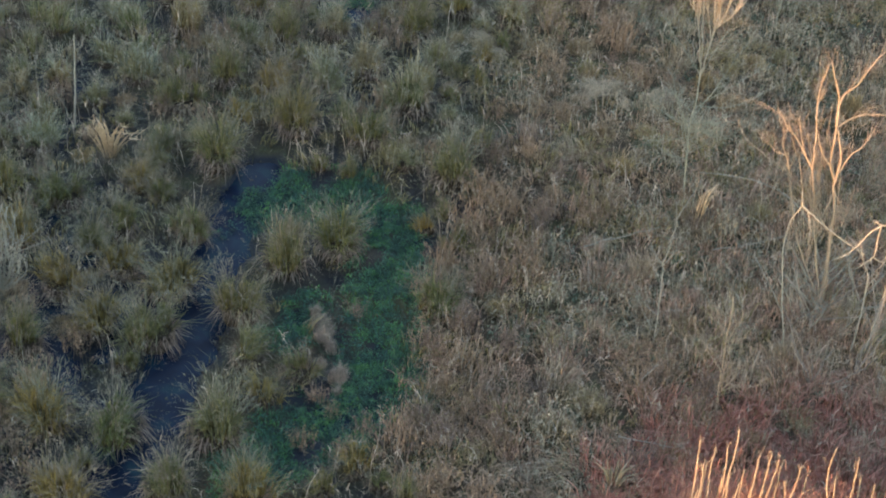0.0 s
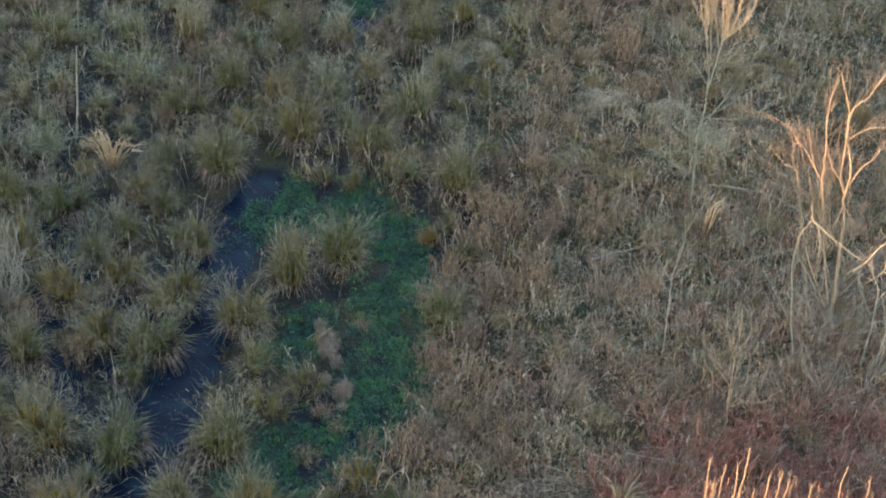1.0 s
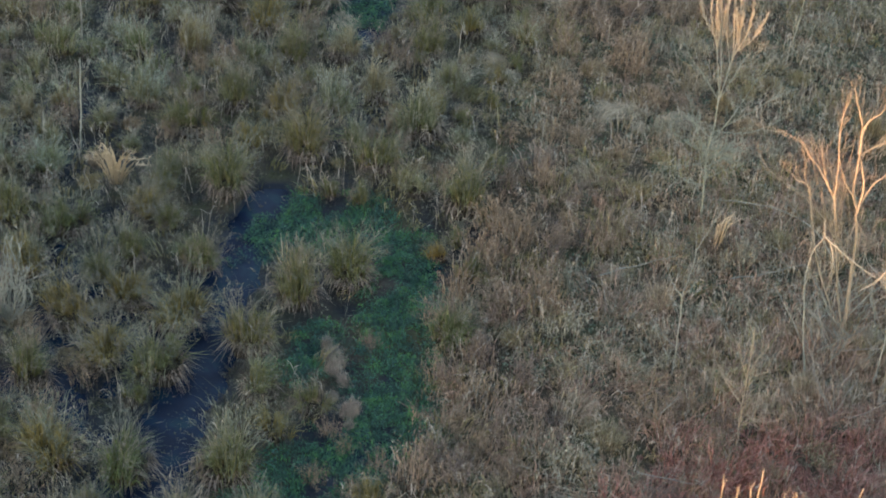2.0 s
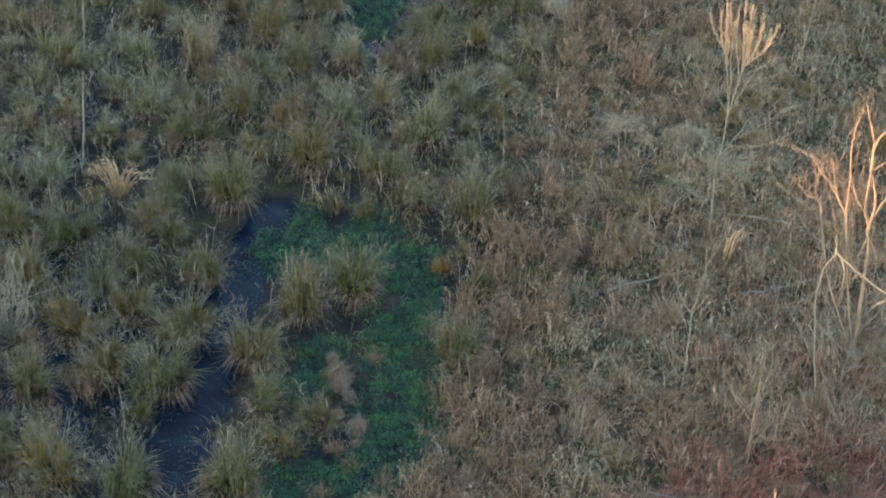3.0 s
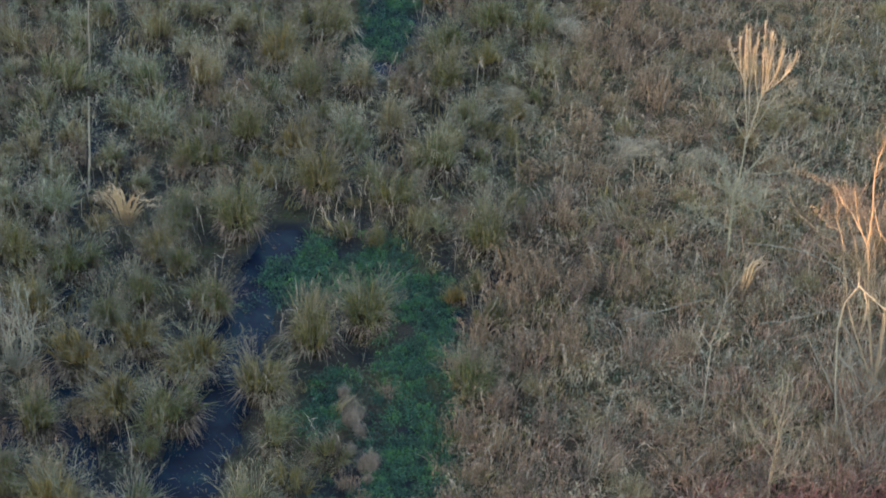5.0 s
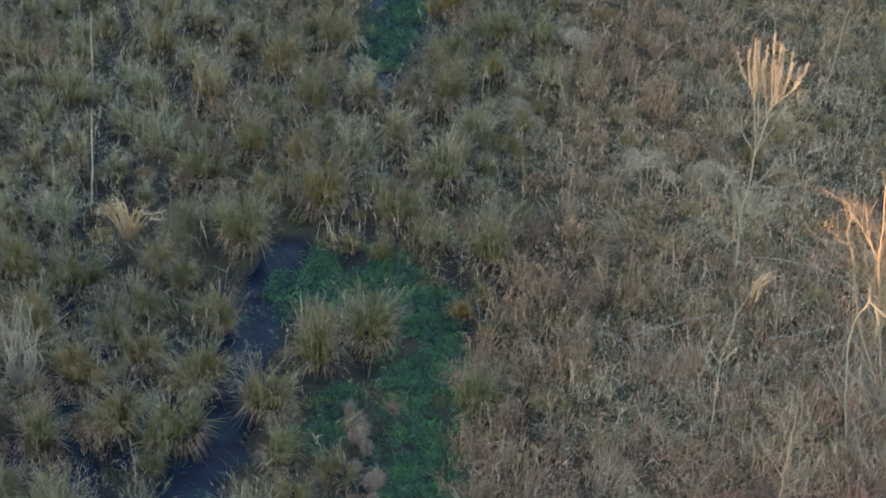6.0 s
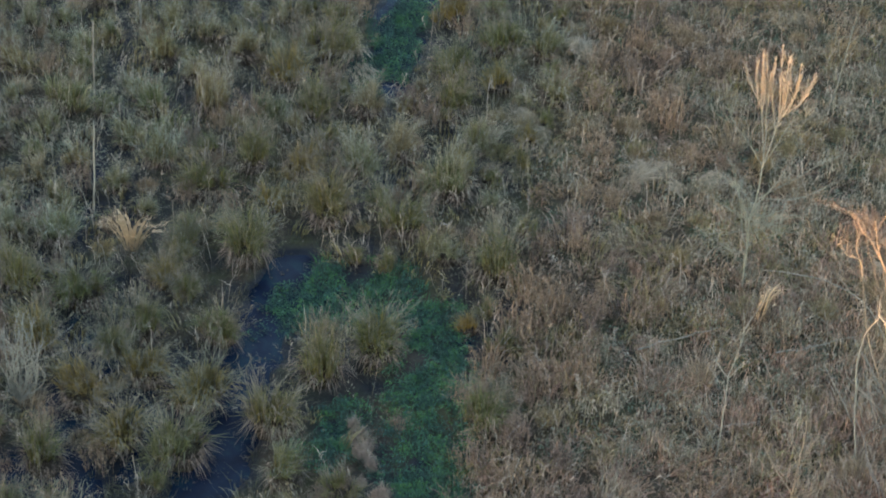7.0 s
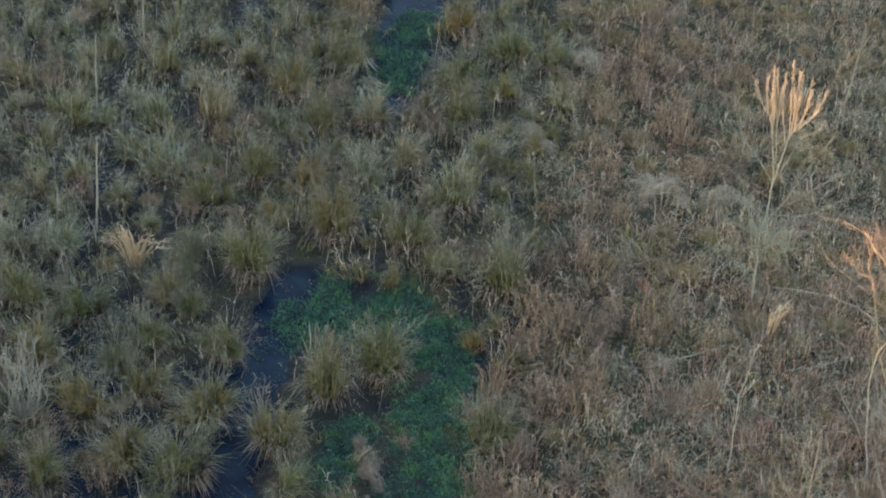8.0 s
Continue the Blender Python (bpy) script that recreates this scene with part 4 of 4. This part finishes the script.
for k in range(18):
    x, d, z = r1.uniform(-0.95, 0.1), r1.uniform(-0.25, 0.35), r1.uniform(1.2, 3.6)
    up, off = r1.uniform(1.3, 2.5), r1.normal(-0.22, 0.2)
    wands.append((0.008, [(x, d, z), (x + 0.4 * off, d + r1.normal(0, 0.05), z + 0.5 * up), (x + off, d + r1.normal(0, 0.1), z + up)]))
stems += wands
bare_tree("bare_willow", "broken many-stemmed leafless willow, bark glowing in low sun", "tree", (9.1, -2.8), [(0.09, 0, -0.05), (-0.03, 0, 1.3), (-0.14, 0, 2.7), (-0.25, 0, 3.56)], stems, TANBARK, 0.048, 53,
          many=8, long=0.75, thin=0.0048, rise=1.5)
bent_top = [(0.022, [(0.03, 0, 3.94), (0.37, 0, 3.63), (0.78, 0, 3.3), (1.25, 0, 2.97), (1.44, 0, 2.89)]), (0.020, [(0.03, 0, 3.94), (-0.05, 0, 4.29)]), (0.018, [(0.14, 0, 3.82), (0.26, 0, 3.47), (0.30, 0, 3.02)])]
bare_tree("broken_snag", "snapped cane bent over at its top, pale in sun", "tree", (7.95, -4.25), [(0.3, 0, 0), (0.05, 0, 1.3), (-0.16, 0, 2.67), (-0.18, 0, 3.05), (-0.13, 0, 3.6), (0.03, 0, 3.94)], bent_top, PALEBARK, 0.021, 54, many=3, long=0.3, thin=0.006)
splinters = [(0.026, [(-0.31, 0, 3.61), (-0.55, -0.03, 3.36), (-0.77, -0.07, 2.99), (-1.09, -0.1, 2.69)]), (0.023, [(-0.31, 0, 3.6), (-0.30, 0.03, 3.03), (-0.30, 0.07, 2.7), (-0.57, 0.1, 2.36)]),
             (0.020, [(-0.29, 0.1, 2.68), (-0.06, 0.1, 2.55)]), (0.018, [(-0.29, 0, 3.66), (-0.5, 0, 3.71)])]
bare_tree("broken_snag", "splintered stem with drooping bare limbs in sun", "tree", (9.95, -4.3), [(0, 0, 0), (0.12, 0, 2.0), (0.08, 0, 3.4), (-0.05, 0, 3.69), (-0.31, 0, 3.61)], splinters, PALEBARK, 0.028, 74, many=4, long=0.35, thin=0.006)

# tall scrub nearest the camera, its rods in full sun: foot, then the tips of the rods
for x, y, seed, tips in ((6.15, -11.0, 61, [(-0.53, 3.66), (-0.40, 3.15), (-0.28, 2.85), (-0.13, 3.04), (0.03, 3.27), (0.17, 3.79), (0.12, 2.9), (0.3, 2.75), (-0.2, 2.6), (-0.45, 2.7), (0.05, 2.5)]),
                         (6.95, -11.0, 62, [(-0.23, 3.41), (-0.01, 3.43), (0.15, 3.21), (0.57, 3.11), (0.77, 2.61), (-0.4, 2.8), (0.35, 2.6), (0.0, 2.7), (-0.25, 2.7), (0.25, 2.9), (0.5, 2.5)]),
                         (8.4, -11.0, 63, [(-0.29, 3.64), (0.12, 3.47), (0.3, 2.9), (-0.1, 2.7), (0.5, 3.0)])):
    r = np.random.default_rng(seed)
    rods = []
    for dx, top in tips:
        d = r.normal(0, 0.15)
        rods.append((0.026, [(dx * 0.3, d * 0.3, 0.1), (dx * 0.7 + r.normal(0, 0.05), d * 0.7, 0.45 * top), (dx * 0.98 + r.normal(0, 0.03), d, 0.8 * top), (dx, d, top)]))
    scrub = bare_tree("tall_scrub", "clump of tall bare rods glowing orange in low sun", "shrub", (x, y), [(0, 0, 0), (0, 0, 0.2), (0, 0, 0.4)], rods, TANBARK, 0.06, seed, many=7, long=0.32, thin=0.006, rise=1.6, group="tall scrub clumps")
    n = 4200
    at = np.c_[r.normal(0.15, 0.55, n), r.normal(0, 0.5, n), r.triangular(0.3, 1.3, 2.2, n)]
    strands = blades("dry_foliage", at, r.normal(0, 0.13, (n, 2)), r.uniform(0.12, 0.5, n), r.uniform(0.006, 0.013, n), RUSSET, 0.3, r, np.clip(r.normal(0.5, 0.3, n), 0, 1))
    tagged(part("dry_foliage", strands, scrub, "withered russet foliage"), kind="stuff")

# smaller saplings
bare_tree("thin_sapling", "tall thin pale sapling forking over the dead grass", "tree", (5.4, -4.4), [(0.02, 0, 0), (0.01, 0, 0.82), (-0.01, 0, 1.61), (-0.06, 0, 2.19)],
          [(0.013, [(-0.06, 0, 2.19), (-0.26, 0.03, 2.45), (-0.42, 0.07, 2.82), (-0.55, 0.1, 3.08)]), (0.015, [(-0.06, 0, 2.19), (0.04, 0.03, 2.79), (0.08, 0.07, 3.27), (0.02, 0.1, 3.8)]),
           (0.011, [(0.07, 0.1, 3.36), (0.30, 0.2, 3.87), (0.47, 0.3, 4.2)]), (0.010, [(-0.06, 0, 2.15), (0.10, -0.05, 2.51), (0.24, -0.1, 2.8)]), (0.009, [(0, 0, 0.89), (0.25, 0, 0.98), (0.49, 0, 1.0)]),
           (0.009, [(0.03, 0, 0.34), (-0.28, -0.1, 0.88), (-0.55, -0.2, 1.57)]), (0.009, [(0.01, 0, 0.82), (-0.29, 0.1, 1.02), (-0.62, 0.2, 1.53)])],
          PALEBARK, 0.019, 55, many=5, long=0.4, thin=0.005)
r = np.random.default_rng(69)
bare_tree("thin_sapling", "slim branching sapling with fine upright twigs", "tree", (6.68, -6.4), [(0.01, 0, 0.0), (-0.04, 0, 0.7), (-0.07, 0, 1.25)],
          [(0.020, [(-0.07, 0, 1.25), (-0.08, 0, 1.79), (-0.10, 0, 2.24), (-0.09, 0, 2.85), (-0.14, 0, 3.32)]), (0.017, [(-0.07, 0, 1.25), (-0.31, 0.03, 1.58), (-0.53, 0.07, 1.91), (-0.75, 0.1, 2.31)]),
           (0.015, [(-0.09, 0, 2.02), (0.04, 0.1, 2.32), (0.22, 0.2, 2.68)]), (0.012, [(-0.12, 0, 2.06), (0.11, -0.05, 2.16), (0.26, -0.1, 2.28)]), (0.013, [(-0.07, 0, 1.09), (0.17, -0.1, 1.0), (0.33, -0.2, 0.8)]),
           (0.012, [(-0.09, 0, 1.48), (-0.45, 0.1, 1.81), (-0.59, 0.2, 2.01)]), (0.011, [(-0.08, 0, 1.94), (-0.30, -0.1, 2.61), (-0.45, -0.2, 3.06)])]
          + [(0.008, [(0, 0, 0.6 + 0.1 * k), (r.normal(0, 0.5), r.normal(0, 0.4), 1.6 + 0.1 * k)]) for k in range(6)],
          TANBARK, 0.03, 56, many=6, long=0.45, thin=0.006, rise=0.9)
bare_tree("thin_sapling", "straight pale sapling stem in dead grass", "tree", (9.65, -4.29), [(0, 0, 0), (0.03, 0, 1.2), (-0.02, 0.0, 2.3)],
          [(0.014, [(-0.02, 0, 2.2), (-0.4, 0.1, 3.2)]), (0.012, [(0.02, 0, 1.9), (0.4, 0.1, 2.9)])], PALEBARK, 0.024, 57, many=4, long=0.5)
bare_tree("thin_sapling", "slim straight pole with bare tip in the marsh", "tree", (-8.25, 1.95), [(0, 0, 0), (0.06, 0, 1.4), (0.10, 0, 2.7)],
          [(0.007, [(0.06, 0, 1.6), (-0.3, 0, 1.75)]), (0.007, [(0.08, 0, 1.8), (0.3, 0.1, 2.6)]), (0.008, [(0.0, 0, 0.1), (-0.45, 0.1, 1.1)])], PALEBARK, 0.026, 58, many=3, long=0.4, thin=0.005)
bare_tree("thin_sapling", "faint grey pole of a sapling in the far marsh", "tree", (-8.45, 9.6), [(0, 0, 0), (0.0, 0, 1.3), (0.0, 0, 2.6)],
          [(0.01, [(0, 0, 2.2), (0.2, 0, 3.4)]), (0.01, [(0, 0, 1.8), (-0.3, 0.1, 2.8)])], PALEBARK, 0.028, 59, many=3, long=0.4, thin=0.005)
bare_tree("thin_sapling", "grey leaning sapling in the far meadow", "tree", (8.9, 8.2), [(0, 0, 0), (0.06, 0, 1.2), (0.1, 0, 2.4)],
          [(0.012, [(0.1, 0, 2.2), (0.3, 0, 3.8)]), (0.012, [(0.05, 0, 1.4), (0.6, 0.1, 3.0)]), (0.01, [(0.05, 0, 1.2), (-0.4, 0.1, 2.6)])], GREYBARK, 0.03, 60, many=5, long=0.6)
bare_tree("thin_sapling", "faint upright dead stem in the far marsh", "tree", (-9.05, 6.4), [(0, 0, 0), (0.02, 0, 1.1), (0.05, 0, 2.2)],
          [(0.007, [(0.03, 0, 1.3), (0.3, 0.1, 2.0)]), (0.007, [(0.03, 0, 1.0), (-0.25, 0, 1.6)])], STEMBARK, 0.028, 70, many=3, long=0.3, thin=0.005)
# a long cane that leans out of the brush beside the willow
bare_tree("leaning_cane", "long thin pale cane arching low over the grass", "branch", (9.3, -1.5), [(0, 0, 0), (-0.35, 0.2, 0.9), (-0.86, 0.4, 1.57), (-1.59, 0.7, 1.78), (-2.26, 1.0, 1.69), (-2.92, 1.3, 1.48)],
          [(0.008, [(-1.2, 0.5, 1.7), (-1.6, 0.7, 2.1)])], PALEBARK, 0.016, 77, many=2, long=0.3, thin=0.005)

# loose pale canes and brush under the willow
for x, y, top, seed in ((9.7, -4.9, 2.2, 81), (8.9, -3.4, 1.9, 82), (10.3, -3.6, 2.5, 83), (8.7, -5.4, 1.5, 85), (10.6, -1.6, 1.9, 86)):
    r = np.random.default_rng(seed)
    bare_tree("bare_shrub", "dull brown leaning canes with thin twigs in dead grass", "shrub", (x, y), [(0, 0, 0), (0, 0, 0.25)],
              [(0.018, [(0, 0, 0.1), (r.normal(0, 0.7), r.normal(0, 0.5), top * r.uniform(0.5, 1.1))]) for _ in range(5)], STEMBARK, 0.026, seed, many=4, long=0.45, thin=0.006, rise=0.7, group="canes under the willow")

# the pale shrub in the marsh
r = np.random.default_rng(65)
bare_tree("bare_shrub", "pale grey many-branched leafless shrub in the marsh", "shrub", (-8.62, -4.25), [(0, 0, 0), (0, 0, 0.3)],
          [(0.013, [(0, 0, 0.1), (r.normal(0.05, 0.16), r.normal(0, 0.15), r.uniform(0.6, 1.0)), (r.normal(0.08, 0.38), r.normal(0, 0.3), r.uniform(1.4, 2.3))]) for _ in range(22)], PALEBARK, 0.035, 66, many=9, long=0.45, thin=0.0065, rise=1.1)
bare_tree("bare_shrub", "small pale forked dead stem in grass", "shrub", (0.9, -1.75), [(0, 0, 0), (0, 0, 0.4)],
          [(0.012, [(0, 0, 0.3), (0.25, 0, 1.0)]), (0.012, [(0, 0, 0.35), (-0.15, 0, 0.9)]), (0.01, [(0.1, 0, 0.1), (0.3, 0, 0.7)])], PALEBARK, 0.014, 67, many=2, long=0.2)


# ---- dry reed tufts and fallen branches ----
def reed_tuft(name, label, x, y, n, tall, fan, mat, seed, wide=0.03, tilt=0.0):
    r = np.random.default_rng(seed)
    z = float(height(np.array([[x, y]]))[0])
    t = thing(name, label, "dry reeds", "", pose(x, y, z - 0.02))
    a = np.linspace(-1, 1, n) + r.normal(0, 0.1, n)
    base = np.c_[0.08 * a, r.normal(0, 0.05, n), np.full(n, 0.25)]
    part("foliage", blades("foliage", base, np.c_[fan * a + tilt, r.normal(0, 0.15, n)], tall * r.uniform(0.7, 1.05, n) * (1 - 0.2 * np.abs(a)), np.full(n, wide) * r.uniform(0.7, 1.3, n), mat, 0.25, r), t)
    m = n * 5
    b = np.c_[r.normal(0, 0.12, (m, 2)), np.full(m, 0.0)]
    part("base_growth", blades("base_growth", b, r.normal(0, 0.2, (m, 2)), r.uniform(0.25, 0.6, m) * tall, np.full(m, 0.014), SKIRT, 0.4, r), t)
    return t


def curled_fan(x, y, n, tall, seed):
    """Broad dry leaves that rise in a fan and curl over at their tips; each leaf is a part."""
    r = np.random.default_rng(seed)
    z = float(height(np.array([[x, y]]))[0])
    t = thing("dry_reeds", "golden fan of broad curled dry reed leaves", "dry reeds", "", pose(x, y, z + 0.1))
    frayed = []
    for k in range(n):
        f = -1 + 2 * k / (n - 1) + r.normal(0, 0.08)
        h, wide, out = tall * r.uniform(0.78, 1.05) * (1 - 0.22 * f * f), r.uniform(0.03, 0.055), 0.46 * f
        depth = r.normal(0, 0.15)
        s = np.array([0, 0.2, 0.4, 0.58, 0.72, 0.83, 0.92, 1.0])
        curl = np.clip(s - 0.6, 0, 1) * (0.34 if f > 0 else -0.34) * r.uniform(0.3, 1.4)
        c = np.c_[0.12 * f + out * s ** 1.3 + curl, depth * s, h * (s - 1.15 * np.clip(s - 0.76, 0, 1) ** 1.1)]
        w = wide * np.array([0.5, 0.7, 0.9, 1.0, 1.0, 0.95, 0.8, 0.45])
        side = np.array([math.cos(0.5 * f), math.sin(0.5 * f), 0.0])
        v = np.concatenate([c - side * w[:, None] / 2, c + side * w[:, None] / 2 + np.array([0, 0.012, 0])])
        i = np.arange(7)
        q = r.integers(2, 8, 26)
        frayed.append(c[q] + r.normal(0, 0.025, (26, 3)))
        part("leaf", raw_mesh("leaf", v, np.c_[i, i + 8, i + 9, i + 1], np.empty((0, 3)), STRAW, np.tile(s, 2), True), t)
    b = np.concatenate(frayed)
    m = len(b)
    tagged(part("frayed_edge", blades("frayed_edge", b, np.c_[b[:, 0] * 0.12, r.normal(0, 0.03, m)], r.uniform(0.02, 0.09, m), np.full(m, 0.011), STRAW, 0.6, r), t), kind="stuff")
    m = 70
    b = np.c_[r.normal(0, 0.14, (m, 2)), np.full(m, -0.1)]
    part("base_growth", blades("base_growth", b, r.normal(0, 0.2, (m, 2)), r.uniform(0.3, 0.7, m), np.full(m, 0.014), SKIRT, 0.4, r), t)


curled_fan(-7.17, 0.58, 24, 1.2, 71)
reed_tuft("dry_reeds", "narrow straw-coloured tuft of dry reeds leaning over", 6.5, -0.35, 46, 1.5, 0.12, STRAW, 72, 0.016, 0.28)
reed_tuft("dry_reeds", "pale curled fan of dry grass leaves", 4.45, -9.0, 26, 0.9, 0.55, BENT, 73, 0.03)


def fallen(x0, y0, z0, x1, y1, z1, rad, seed, label="long pale fallen branch resting on the grass"):
    r = np.random.default_rng(seed)
    t = thing("fallen_branch", label, "branch", "fallen branches", pose(x0, y0, z0))
    run = (bent((0, 0, 0), (x1 - x0, y1 - y0, z1 - z0), r, 0.05, 8), np.linspace(rad, rad * 0.5, 8))
    stem = part("stem", tubes("stem", [run], PALEBARK, 6), t)
    tagged(part("twig_spray", tubes("twig_spray", twigs_of([run], r, 6, 0.4, 0.006), PALEBARK, 4), stem), kind="stuff")


fallen(3.9, -1.6, 0.4, 5.6, -0.8, 0.5, 0.016, 82)
fallen(6.8, -1.4, 0.45, 8.6, -0.6, 0.4, 0.016, 83)
fallen(4.6, -7.6, 0.4, 5.9, -7.9, 0.5, 0.014, 84)

# pale leaning canes round the foot of the willow
r = np.random.default_rng(85)
for k in range(26):
    x, y = 9.2 + 0.9 * r.uniform(-1, 1), -3.2 + r.uniform(-1.2, 1.2)
    a, long = r.uniform(0, 2 * np.pi), r.uniform(0.6, 1.4)
    z = float(height(np.array([[x, y]]))[0])
    fallen(x, y, z - 0.02, x + math.cos(a) * long, y + 0.5 * math.sin(a) * long, z + r.uniform(0.6, 1.7), r.uniform(0.012, 0.022), 860 + k, "pale bare cane leaning in the grass")

bare_tree("bare_shrub", "small curled pale stem over russet scrub", "shrub", (5.05, -6.2), [(0, 0, 0), (0.02, 0, 0.6)],
          [(0.012, [(0.02, 0, 0.55), (0.30, 0, 1.05)]), (0.009, [(0.02, 0, 0.3), (-0.2, 0, 0.8)])], PALEBARK, 0.016, 75, many=3, long=0.2, thin=0.005)
bare_tree("bare_shrub", "thin bleached stalks standing in dead grass", "shrub", (1.35, -5.75), [(0, 0, 0), (0, 0, 0.5)],
          [(0.010, [(0, 0, 0.4), (0.12, 0, 1.1)]), (0.010, [(0, 0, 0.3), (-0.15, 0, 0.95)]), (0.009, [(0, 0, 0.2), (0.35, 0, 0.8)])], PALEBARK, 0.012, 76, many=4, long=0.2, thin=0.005)
